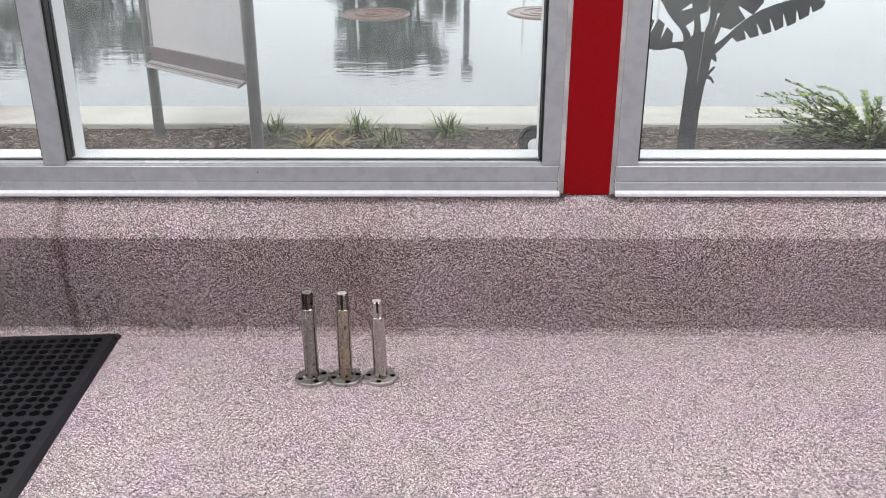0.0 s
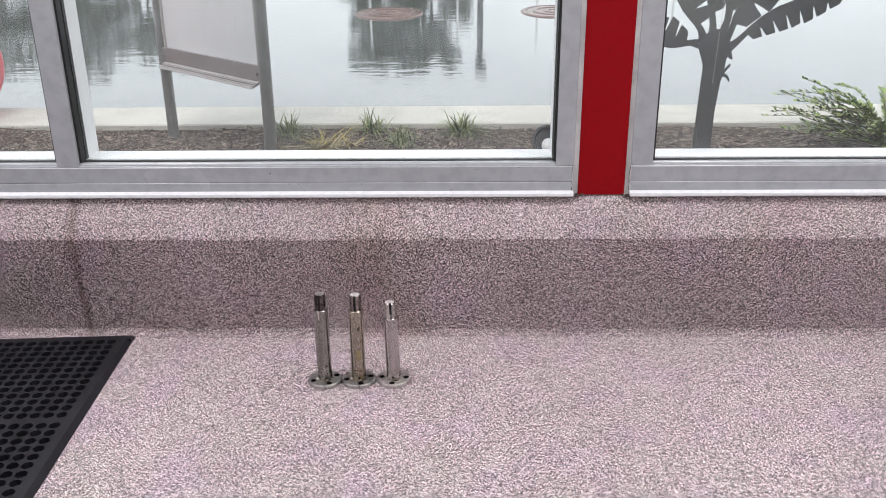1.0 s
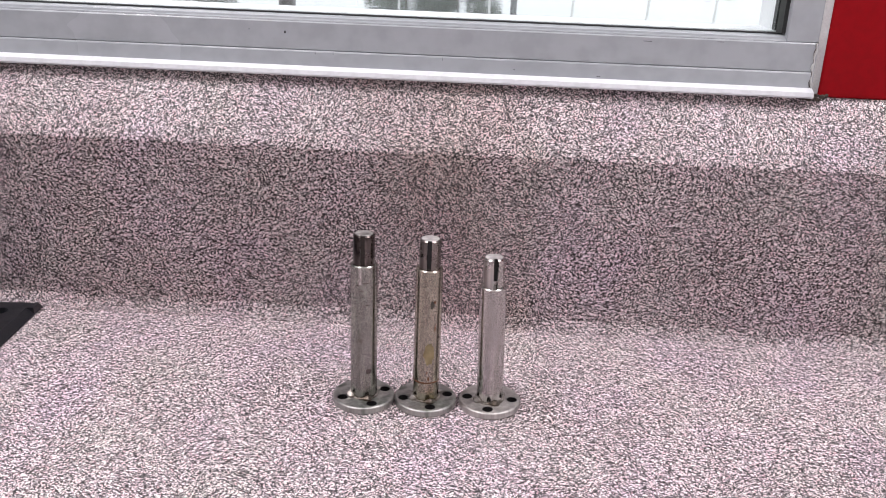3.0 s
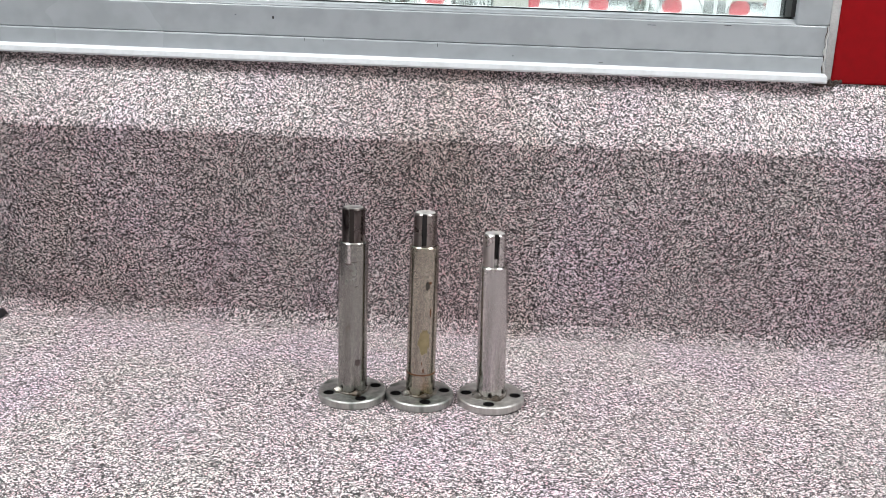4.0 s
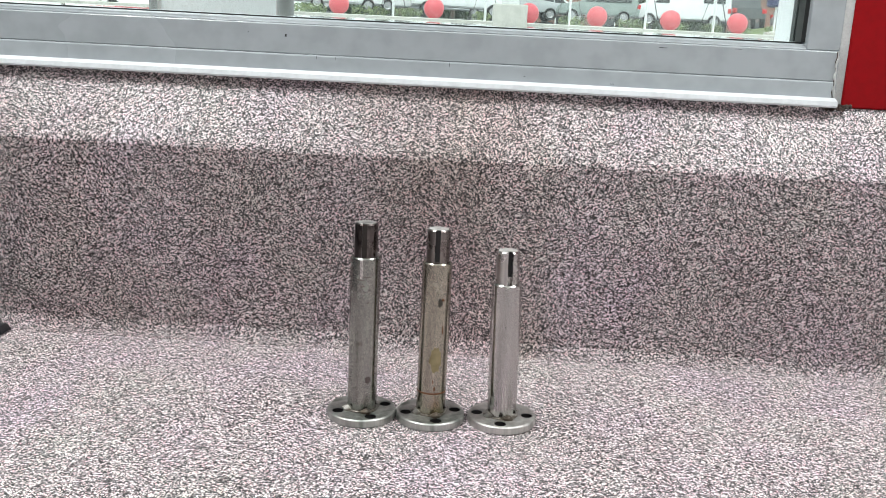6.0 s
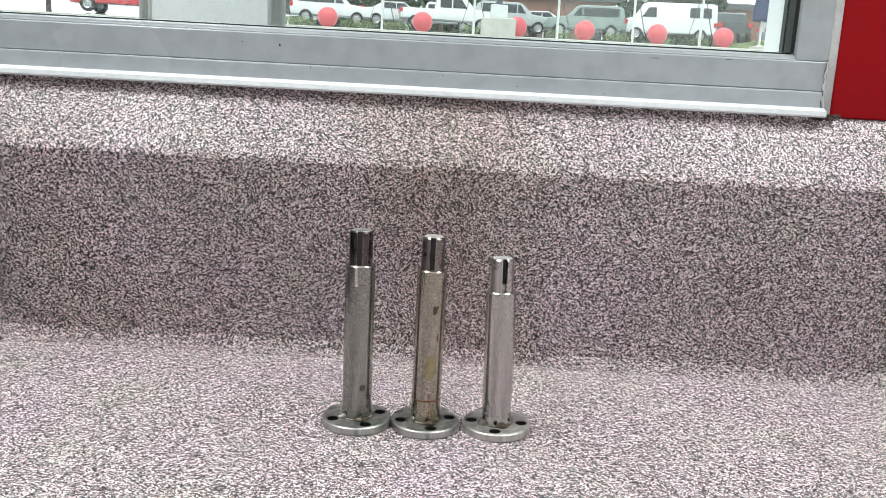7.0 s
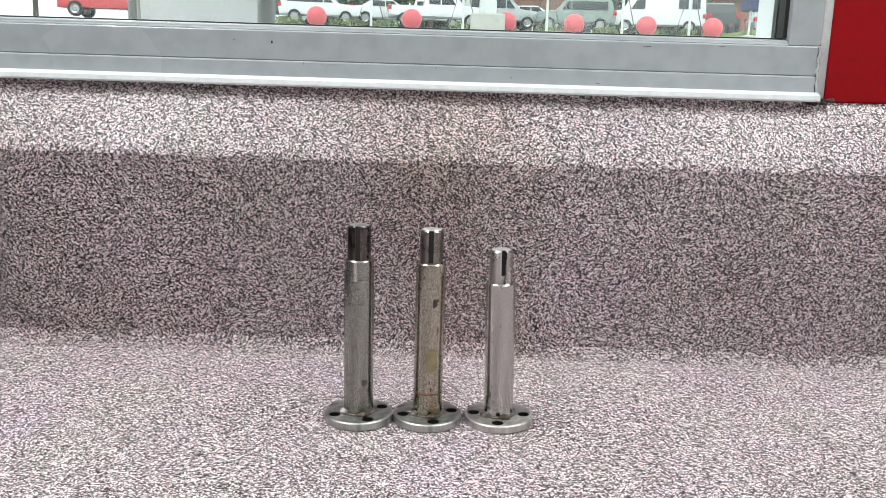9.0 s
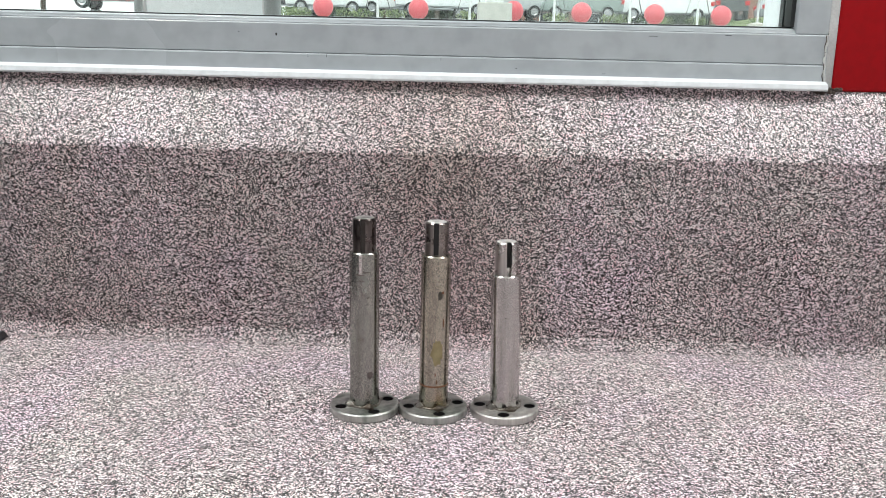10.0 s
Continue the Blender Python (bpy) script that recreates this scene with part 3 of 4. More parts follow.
for k, (sa, sz, sw, sh) in enumerate(((-104, 0.178, 0.0060, 0.0010), (-80, 0.181, 0.0070, 0.0008), (-92, 0.170, 0.0045, 0.0007), (-70, 0.150, 0.0030, 0.0008), (-62, 0.052, 0.0040, 0.0060))):
    patch("scuff", S1, 0.01811, radians(sa), sz, sw, sh, M_DARK, "dark scuff", 40 + k)
for k, (sa, sz, sw, sh) in enumerate(((-78, 0.046, 0.0012, 0.0030), (-84, 0.055, 0.0008, 0.0026), (-60, 0.158, 0.0020, 0.0020), (-55, 0.120, 0.0010, 0.0060))):
    patch("speck", S2, 0.01816, radians(sa), sz, sw, sh, M_RUST, "brown speck", 50 + k)
patch("speck", S3, 0.01811, radians(-92), 0.128, 0.0008, 0.0009, M_SLOT, "dark speck", 60)
patch("scuff", S1, 0.01812, radians(-100), 0.098, 0.0050, 0.0022, M_DARK_B, "dark scuff", 9)

# ---------------------------------------------------------------- rubber mat
def rubber_mat(x1, y1, lx, ly):
    """A slab with rows of round holes, a plain bevelled border and a tilt-free bottom."""
    mat = thing("rubber_mat", "black rubber anti-fatigue mat with round drain holes", "mat", pose(x1, y1, 0, 0, 0, 3.3))
    h, edge, pitch, hr = 0.014, 0.032, 0.0310, 0.0128
    part("border", solid(along_x([(-edge, 0.001), (-edge, h), (-0.012, h), (0, 0.003), (0, 0.001)], -lx, 0)), M_RUBBER, mat, "smooth bevelled border")
    side = flat_cut([(-edge, 0.001), (-edge, h), (-0.012, h), (0, 0.003), (0, 0.001)], ly - edge, 0)
    side.transform(Matrix.Translation((0, -ly, 0)))
    part("border", side, M_RUBBER, mat, "smooth bevelled border")
    # Added black sheet hides the lit floor, so the holes look shaded.
    part("hole_shade_sheet", box(-lx + 0.004, -0.006, -ly + 0.004, -0.006, 0.0004, 0.0009), M_RUBBER, mat, "black sheet that stands in for shade in the holes")
    bm = bmesh.new()
    n = 12
    rib = 0.014
    nx, ny = int((lx - edge) / pitch), int((ly - edge - rib) / pitch)
    part("cross_rib", box(-edge - nx * pitch, -edge, -edge - 13 * pitch - rib, -edge - 13 * pitch, 0.001, h), M_RUBBER, mat, "plain cross rib between the holes")
    for i in range(nx):
        for j in range(ny):
            cx, cy = -edge - pitch * (i + 0.5), -edge - pitch * (j + 0.5) - (rib if j >= 13 else 0)
            ring, low = [], []
            sq = []
            for k in range(n):
                a = 2 * math.pi * (k + 0.5) / n
                ca, sa = math.cos(a), math.sin(a)
                ring.append(bm.verts.new((cx + hr * ca, cy + hr * sa, h)))
                low.append(bm.verts.new((cx + hr * 0.9 * ca, cy + hr * 0.9 * sa, 0.0012)))
                q = pitch / 2 / max(abs(ca), abs(sa))
                sq.append(bm.verts.new((cx + q * ca, cy + q * sa, h)))
            for k in range(n):
                m = (k + 1) % n
                bm.faces.new((ring[k], ring[m], sq[m], sq[k]))
                bm.faces.new((low[k], low[m], ring[m], ring[k]))
            # corners of the square
            for k in range(n):
                m = (k + 1) % n
                p, q = sq[k].co, sq[m].co
                if abs(p.x - q.x) > 1e-4 and abs(p.y - q.y) > 1e-4:
                    c = bm.verts.new((p.x if abs(p.x - cx) > abs(q.x - cx) else q.x, p.y if abs(p.y - cy) > abs(q.y - cy) else q.y, h))
                    bm.faces.new((sq[k], sq[m], c))
    bmesh.ops.recalc_face_normals(bm, faces=bm.faces[:])
    part("perforated_field", bm, M_RUBBER, mat, "grid of round holes")
    return mat


rubber_mat(-0.905, 2.162, 1.5, 0.92)
# ---------------------------------------------------------------- planting bed
def bark_chips():
    bm = bmesh.new()
    rng = random.Random(11)
    for _ in range(34000):
        x, y = rng.uniform(-3.6, 3.4), rng.uniform(2.9, 4.41)
        z = BED - 0.015 + 0.028 * noise.noise(Vector((x * 2.2, y * 2.2, 0))) + 0.012 * noise.noise(Vector((x * 9, y * 9, 3)))
        l, w, t = rng.uniform(0.006, 0.034) * rng.uniform(0.6, 1.0), rng.uniform(0.0018, 0.0055), rng.uniform(0.001, 0.004)
        m = pose(x, y, z + rng.uniform(0.002, 0.016), rng.uniform(-30, 30), rng.uniform(-25, 25), rng.uniform(0, 360))
        v = [bm.verts.new(m @ Vector(c)) for c in ((-l / 2, -w / 2, 0), (l / 2, -w / 3, 0), (l / 2, w / 2, 0), (-l / 2, w / 3, 0), (-l / 2, 0, t), (l / 2, 0, t))]
        for f in ((0, 1, 5, 4), (2, 3, 4, 5), (0, 4, 3), (1, 2, 5)):
            bm.faces.new([v[i] for i in f])
    return bm


tagged(part("bark_mulch", bark_chips(), M_CHIP), "loose brown and grey bark chips on the bed", "mulch", "", "stuff")


def blade(bm, base, heading, length, width, rise, droop):
    d = Vector((math.cos(heading), math.sin(heading), 0))
    s = Vector((-d.y, d.x, 0))
    prev = None
    for k in range(6):
        u = k / 5
        p = base + d * (length * u * math.cos(rise)) + Vector((0, 0, length * (u * math.sin(rise) - droop * u * u)))
        w = width * (1 - u ** 2) * 0.5 + 0.0004
        cur = (bm.verts.new(p - s * w), bm.verts.new(p + s * w))
        if prev:
            bm.faces.new((prev[0], prev[1], cur[1], cur[0]))
        prev = cur


def grass_tuft(label, x, y, seed, n, size, material):
    rng = random.Random(seed)
    bm = bmesh.new()
    for _ in range(n):
        h = rng.uniform(0, 2 * math.pi)
        blade(bm, Vector((rng.gauss(0, 0.022), rng.gauss(0, 0.022), 0)), h, rng.uniform(0.5, 1.0) * size, rng.uniform(0.004, 0.0085), radians(rng.uniform(22, 80) if material is M_GRASS else rng.uniform(12, 45)), rng.uniform(0.30, 0.85) if material is M_GRASS else rng.uniform(0.1, 0.4))
    ob = part("grass_tuft", bm, material, None, "", True)
    ob.location = (x, y, BED - 0.01)
    return tagged(ob, label, "grass", "grass tufts in the bed")


grass_tuft("green strap-leaved grass tuft in bark mulch", -0.835, 4.26, 1, 130, 0.24, M_GRASS)
grass_tuft("green strap-leaved grass tuft in bark mulch", -0.425, 4.33, 2, 90, 0.25, M_GRASS)
grass_tuft("dense green strap-leaved grass tuft in bark mulch", 0.035, 4.28, 3, 160, 0.26, M_GRASS)
grass_tuft("flattened yellowed grass tuft in bark mulch", -0.640, 3.99, 4, 70, 0.28, M_STRAW)
grass_tuft("small pale green grass tuft in bark mulch", -0.275, 4.08, 5, 70, 0.20, M_GRASS)
grass_tuft("small pale green grass tuft in bark mulch", -0.50, 4.05, 6, 20, 0.17, M_STRAW)


def leafy_shrub(x, y):
    rng = random.Random(21)
    s = thing("shrub", "low spreading shrub with small green leaves in mulch", "shrub", pose(x, y, BED - 0.01))
    twigs, bm = [], bmesh.new()
    for i in range(130):
        a = rng.uniform(0, 2 * math.pi)
        reach = rng.uniform(0.22, 0.60) * (1.0 if math.cos(a) < 0 else 1.15)
        high = rng.uniform(0.04, 0.26)
        if i == 0:
            a, reach, high = radians(172), 0.44, 0.30
        if i == 1:
            a, reach, high = radians(185), 0.56, 0.17
        pts = []
        for k in range(7):
            u = k / 6
            pts.append(Vector((math.cos(a) * reach * u, math.sin(a) * reach * u * 0.7, high * (1 - (1 - u) ** 2) + 0.015 * math.sin(u * 7 + i))))
        twigs.append(tube(pts, [0.0035 * (1 - 0.8 * k / 6) for k in range(7)], 5))
        for k in range(40):
            u = 0.18 + 0.82 * k / 39
            f = u * 6
            j = min(5, int(f))
            p = pts[j].lerp(pts[j + 1], f - j)
            d = (pts[j + 1] - pts[j]).normalized()
            side = d.cross(Vector((0, 0, 1))).normalized() * (1 if k % 2 else -1)
            out = (d * 0.6 + side * rng.uniform(0.5, 1.1) + Vector((0, 0, rng.uniform(0.0, 0.7)))).normalized()
            l = rng.uniform(0.020, 0.036)
            wv = out.cross(Vector((rng.uniform(-0.4, 0.4), rng.uniform(-0.4, 0.4), 1))).normalized() * l * 0.26
            q = [bm.verts.new(c) for c in (p, p + out * l * 0.45 + wv, p + out * l, p + out * l * 0.45 - wv)]
            bm.faces.new(q)
    part("twigs", solid(*twigs), M_TWIG, s)
    part("leaves", bm, M_SHRUB, s)
    return s


leafy_shrub(2.06, 4.03)

# ---------------------------------------------------------------- sign, lamp, cut steel tree
def two_post_sign():
    a, b = Vector((-1.432, 4.263, 0)), Vector((-0.805, 3.65, 0))
    yaw = math.atan2(b.y - a.y, b.x - a.x)
    w = (b - a).length
    s = thing("sign", "white sheet sign on two grey tubular posts", "sign", Matrix.Translation((a.x, a.y, BED - 0.03)) @ Matrix.Rotation(yaw, 4, "Z"))
    for x in (0.0, w):
        part("post", turned([(0, 0), (0.0265, 0), (0.0265, 2.0), (0.022, 2.015), (0, 2.015)], 24, Matrix.Translation((x, 0, 0))), M_POST, s, "", True)
    zb = SIGN_Z
    part("panel", box(0.040, w - 0.040, -0.030, -0.020, zb + 0.05, 1.80, 0.002), M_SIGN, s, "blank white sheet")
    part("band", box(0.012, w - 0.012, -0.046, -0.016, zb + 0.004, zb + 0.072, 0.002), M_SIGNBAND, s, "dark metal band across both posts")
    part("tray", along_x([(-0.046, zb + 0.004), (-0.084, zb - 0.016), (-0.086, zb - 0.021), (-0.082, zb - 0.024), (-0.040, zb - 0.006), (-0.040, zb + 0.004)], 0.032, w - 0.032), M_SIGNRAIL, s, "pale sloping ribbed tray")
    for k in range(3):
        y, z = -0.060 - 0.009 * k, zb - 0.0036 - 0.0047 * k
        part("rib", box(0.033, w - 0.033, y - 0.0018, y + 0.0018, z, z + 0.004), M_SIGNBAND if k == 1 else M_SIGNRAIL, s)
    for x in (0.030, w - 0.040):
        part("side_channel", box(x, x + 0.012, -0.040, -0.016, zb + 0.07, 1.80, 0.001), M_SIGNRAIL, s)
        part("bolt", turned([(0, 0), (0.008, 0), (0.008, 0.006), (0, 0.008)], 8, Matrix.Translation((x, -0.046, zb + 0.036)) @ Matrix.Rotation(radians(90), 4, "X")), M_POST, s)
    for o in s.children:
        if not o.name.startswith("post"):
            o.location.y = 0.030
    return s


SIGN_Z = 0.395
two_post_sign()


def bed_lamp(x, y):
    s = thing("garden_spotlight", "round black garden spotlight with pale glass on a stake", "spotlight", pose(x, y, BED - 0.02))
    part("stake", turned([(0, -0.05), (0.010, 0), (0.012, 0.20), (0, 0.20)], 12), M_BLACK, s)
    m = pose(0, 0, 0.285, 62, 0, -4)
    part("housing", turned([(0, -0.09), (0.030, -0.085), (0.046, -0.03), (0.056, 0.02), (0.058, 0.035), (0.050, 0.035), (0.046, 0.012), (0, 0.012)], 32, m), M_BLACK, s, "", True)
    part("lens", turned([(0, 0.024), (0.015, 0.022), (0.027, 0.014), (0, 0.0125)], 24, m @ pose(0.004, -0.012, 0)), M_LENS, s, "pale round glass", True)
    return s


bed_lamp(0.330, 3.0)


def banana_leaf(p0, p1, bend, width, n, seed):
    """A torn leaf outline from p0 to p1: notched edges on both sides of a bowed rib."""
    rng = random.Random(seed)
    a, b = Vector(p0), Vector(p1)
    d = b - a
    nrm = Vector((-d.y, d.x)).normalized()

    def rib(u):
        return a + d * u + nrm * (bend * 4 * u * (1 - u))
    upper, lower = [], []
    for k in range(n):
        for u0, out in ((k / n, 0.35), (k / n + 0.12 / n, 1.0), ((k + 0.8) / n, 1.0), ((k + 0.95) / n, 0.4)):
            u = 0.22 + 0.78 * u0
            w = width * math.sin(math.pi * (0.10 + 0.87 * u0)) ** 0.7
            t = (rib(min(1, u + 0.01)) - rib(u - 0.01)).normalized()
            q = Vector((-t.y, t.x))
            upper.append(rib(u) + q * w * (0.55 if out < 0.9 else 0.55 + 0.05 * rng.random()))
            lower.append(rib(u) - q * w * (0.15 if out < 0.9 else 0.9 + 0.15 * rng.random()) * (1 if out > 0.9 else 1))
    stem = [rib(0.0) + nrm * 0.019, rib(0.14) + nrm * 0.012]
    stem_b = [rib(0.14) - nrm * 0.012, rib(0.0) - nrm * 0.019]
    return [tuple(v) for v in stem + upper + [rib(1.0)] + lower[::-1] + stem_b]


def steel_tree(x, y):
    """A flat banana tree cut out of sheet steel."""
    s = thing("steel_tree", "grey banana tree cut from flat sheet steel", "garden ornament", pose(x, y, 0.0))
    part("trunk", flat_cut([(-0.060, 0.03), (0.012, 0.03), (0.015, 0.39), (0.025, 0.50), (0.030, 0.524), (0.046, 0.520), (0.057, 0.503), (0.060, 0.512), (0.048, 0.532), (0.036, 0.536),
                            (0.058, 0.566), (0.053, 0.572), (0.034, 0.550), (0.040, 0.600), (0.056, 0.588), (0.062, 0.592), (0.056, 0.614), (0.046, 0.622), (0.050, 0.65), (0.020, 0.70), (-0.030, 0.70), (-0.074, 0.645), (-0.046, 0.565), (-0.054, 0.34)], 0.006), M_PALM, s)
    part("slit", box(-0.0006, 0.0006, -0.0012, -0.0002, 0.0, 0.32), M_SIGNRAIL, s, "pale slit in the sheet").matrix_basis = pose(-0.005, 0, 0.50, 0, 2.4, 0)
    for sd, (p0, p1, bend, w, n) in enumerate((((0.030, 0.615), (0.445, 0.806), 0.040, 0.060, 7), ((-0.060, 0.645), (-0.290, 0.720), 0.012, 0.072, 4), ((0.028, 0.64), (0.27, 0.93), 0.030, 0.075, 3),
                                               ((-0.045, 0.65), (-0.20, 0.92), -0.02, 0.075, 4), ((-0.012, 0.64), (-0.03, 1.18), 0.0, 0.075, 4), ((0.02, 0.66), (0.10, 1.15), -0.02, 0.09, 6))):
        part("leaf", flat_cut(banana_leaf(p0, p1, bend, w, n, sd), 0.005, 0.007 * (sd + 1)), M_PALM, s)
    return s


steel_tree(0.985, 3.30)

# ---------------------------------------------------------------- red ball bollards, covers
def ball(x, y, z, r):
    b = thing("ball_bollard", "red painted round concrete bollard on the kerb", "bollard", pose(x, y, z), "red ball bollards")
    part("ball", turned([(0.45 * r, 0.0)] + [(r * math.cos(a), r * 0.9 + r * math.sin(a)) for a in [radians(-62 + 152 * k / 22) for k in range(22)]] + [(0, 1.9 * r)], 36), M_BALL, b, "", True)
    part("collar", turned([(0, -0.02), (0.5 * r, -0.02), (0.5 * r, 0.05), (0.42 * r, 0.07)], 24), M_BALL, b)
    return b


ball(-2.79, 4.66, 0.088, 0.31)
setting("far_kerb", along_x([(25.5, 1.4), (25.5, 1.60), (25.55, 1.62), (27.4, 1.70), (27.45, 1.5)], -60, 60), M_CONCRETE, "pale concrete kerb across the drive", "kerb")
for bx in (-4.10, -1.40, 1.28, 3.20, 5.25, 7.12, 9.2):
    ball(bx, 26.0, 1.645, 0.285)


def manhole(x, y):
    tilt = math.degrees(math.atan(0.0735))
    c = thing("manhole_cover", "round iron manhole cover in wet asphalt", "manhole cover", pose(x, y, ground_z(y), tilt, 0, 0), "manhole covers")
    part("rim", turned([(0.262, 0.002), (0.262, 0.012), (0.295, 0.012), (0.31, 0.002)], 48), M_IRON, c)
    part("cover", turned([(0.0, 0.010), (0.06, 0.010), (0.062, 0.016), (0.10, 0.016), (0.102, 0.010), (0.16, 0.010), (0.162, 0.016), (0.20, 0.016), (0.202, 0.010), (0.254, 0.010), (0.256, 0.001)], 48), M_IRON, c, "ribbed iron disc")
    return c


manhole(-0.60, 8.0)
manhole(0.90, 8.05)
# ---------------------------------------------------------------- beyond the drive
M_CARGLASS = plain("car_glass", (0.03, 0.035, 0.038), 0.08, 0.0, 0.1, 3.0, 0.0)
M_TYRE = plain("tyre_rubber", (0.02, 0.02, 0.02), 0.8)
M_RIM = plain("alloy_rim", (0.42, 0.42, 0.43), 0.3, 0.8)
M_TAIL = plain("red_lamp_plastic", (0.55, 0.02, 0.02), 0.25)
M_HEAD = plain("clear_lamp_plastic", (0.7, 0.72, 0.74), 0.15)
M_POLE = plain("pole_paint", (0.10, 0.105, 0.11), 0.45, 0.3)
M_WHITEPOLE = plain("white_pole_paint", (0.72, 0.74, 0.74), 0.4)
M_WIRE = plain("dark_steel_rod", (0.09, 0.09, 0.09), 0.5, 0.5)
M_NAVY = plain("navy_canvas", (0.03, 0.04, 0.12), 0.85)
M_BRICK = plain("brown_brick", (0.26, 0.135, 0.10), 0.85, 0.0, 0.25, 2.0, 0.2)
M_ROOF = plain("grey_roofing", (0.12, 0.12, 0.125), 0.8)
M_BARK = plain("tree_bark", (0.09, 0.07, 0.055), 0.9, 0.0, 0.3, 6.0, 0.4)
M_HEDGE = leaf_material("low_hedge_leaves", (0.10, 0.15, 0.06), (0.34, 0.40, 0.18), 0.7)
PAINT = {}


def car_paint(name, c):
    if name not in PAINT:
        m = plain(name + "_car_paint", c, 0.28, 0.0, 0.05, 2.0, 0.0)
        m.node_tree.nodes["Principled BSDF"].inputs["Coat Weight"].default_value = 0.8
        PAINT[name] = m
    return PAINT[name]


# side outlines (x forwards, z up), then the glass line; metres
SUV = ([(-2.3, 0.45), (-2.36, 0.85), (-2.25, 1.05), (-2.1, 1.62), (-1.9, 1.76), (0.25, 1.76), (0.5, 1.68), (1.05, 1.12), (2.05, 1.0), (2.3, 0.82), (2.32, 0.45)], [(-1.85, 0.15, 1.14, 1.62), (0.22, 0.62, 1.14, 1.6)])
PICKUP = ([(-2.75, 0.55), (-2.78, 1.12), (-0.75, 1.12), (-0.62, 1.75), (-0.45, 1.85), (0.75, 1.85), (1.0, 1.75), (1.5, 1.2), (2.55, 1.08), (2.75, 0.9), (2.76, 0.5)], [(-0.5, 0.15, 1.2, 1.7), (0.22, 0.95, 1.2, 1.7)])
VAN = ([(-2.6, 0.45), (-2.66, 1.0), (-2.6, 2.05), (-2.4, 2.15), (1.2, 2.15), (1.5, 2.05), (2.0, 1.3), (2.6, 1.15), (2.7, 0.9), (2.7, 0.45)], [(-2.3, -1.75, 1.35, 1.9), (-1.65, -1.1, 1.35, 1.9), (0.75, 1.45, 1.3, 1.85)])
SEDAN = ([(-2.25, 0.4), (-2.3, 0.85), (-2.2, 1.0), (-1.6, 1.05), (-0.95, 1.42), (0.2, 1.45), (0.95, 1.0), (1.95, 0.88), (2.25, 0.7), (2.28, 0.4)], [(-0.95, -0.25, 1.03, 1.36), (-0.2, 0.5, 1.03, 1.36)])


def car(name, label, shape, paint, x, y, yaw):
    outline, panes = shape
    c = thing(name, label, "car" if name != "pickup_truck" else "truck", pose(x, y, ground_z(y), 0, 0, yaw), "parked vehicles")
    bm = flat_cut(outline, 1.84, -0.92)
    bmesh.ops.bevel(bm, geom=[e for e in bm.edges if abs(e.verts[0].co.y - e.verts[1].co.y) < 0.01], offset=0.10, segments=2, affect="EDGES", profile=0.6)
    for v in bm.verts:
        if v.co.z > 1.05:
            v.co.y *= 1 - 0.16 * (v.co.z - 1.05)
    part("body", bm, paint, c, "", True)
    for side in (-1, 1):
        for i, (a, b, z0, z1) in enumerate(panes):
            y0 = 0.935 * (1 - 0.16 * (z0 - 1.05))
            y1 = 0.935 * (1 - 0.16 * (z1 - 1.05))
            g = bmesh.new()
            s = 0.10 if b > 0 and i == len(panes) - 1 else 0.0
            vs = [g.verts.new(p) for p in ((a, side * y0, z0), (b + s, side * y0, z0), (b - 2.5 * s, side * y1, z1), (a, side * y1, z1))]
            vs2 = [g.verts.new(v.co + Vector((0, -side * 0.03, 0))) for v in vs]
            g.faces.new(vs)
            g.faces.new(vs2[::-1])
            for k in range(4):
                g.faces.new((vs[k], vs[(k + 1) % 4], vs2[(k + 1) % 4], vs2[k]))
            bmesh.ops.recalc_face_normals(g, faces=g.faces[:])
            part("window", g, M_CARGLASS, c)
        lx = outline[0][0]
        part("tail_lamp", box(lx - 0.05, lx + 0.14, side * 0.80 - 0.13, side * 0.80 + 0.13, 0.85, 1.10, 0.02), M_TAIL, c)
        hx = outline[-1][0]
        part("headlamp", box(hx - 0.30, hx - 0.02, side * 0.74 - 0.16, side * 0.74 + 0.16, 0.68, 0.82, 0.03), M_HEAD, c)
        for wx in (outline[0][0] + 0.85, outline[-1][0] - 0.88):
            m = Matrix.Translation((wx, side * 0.86, 0.36)) @ Matrix.Rotation(radians(-90 * side), 4, "X")
            w = part("wheel", turned([(0.20, -0.11), (0.34, -0.11), (0.36, -0.07), (0.36, 0.07), (0.34, 0.11), (0.22, 0.11)], 28, m), M_TYRE, c, "", True)
            part("rim", turned([(0, 0.06), (0.08, 0.085), (0.15, 0.06), (0.22, 0.10), (0.225, 0.05)], 20, m), M_RIM, w)
    return c


WHITE, SILVER = car_paint("white", (0.78, 0.79, 0.80)), car_paint("silver", (0.42, 0.44, 0.45))
GREEN, DARK, REDC = car_paint("grey_green", (0.24, 0.29, 0.27)), car_paint("charcoal", (0.05, 0.055, 0.06)), car_paint("red", (0.60, 0.03, 0.05))
car("suv", "white sport utility car parked across the drive", SUV, WHITE, -7.9, 52.0, 8)
car("sedan", "white sedan parked beyond the kerb", SEDAN, WHITE, -4.2, 53.5, 14)
car("pickup_truck", "white pickup truck parked across the drive", PICKUP, WHITE, -1.2, 52.0, 6)
car("suv", "pale grey sport utility car beside the pickup", SUV, SILVER, 2.6, 53.5, 4)
car("sedan", "white sedan in the second row of the car park", SEDAN, WHITE, 4.9, 58.0, 0)
car("suv", "grey-green crossover car parked across the drive", SUV, GREEN, 6.7, 52.0, 176)
car("van", "white panel van with small rear windows", VAN, WHITE, 11.6, 52.5, 172)
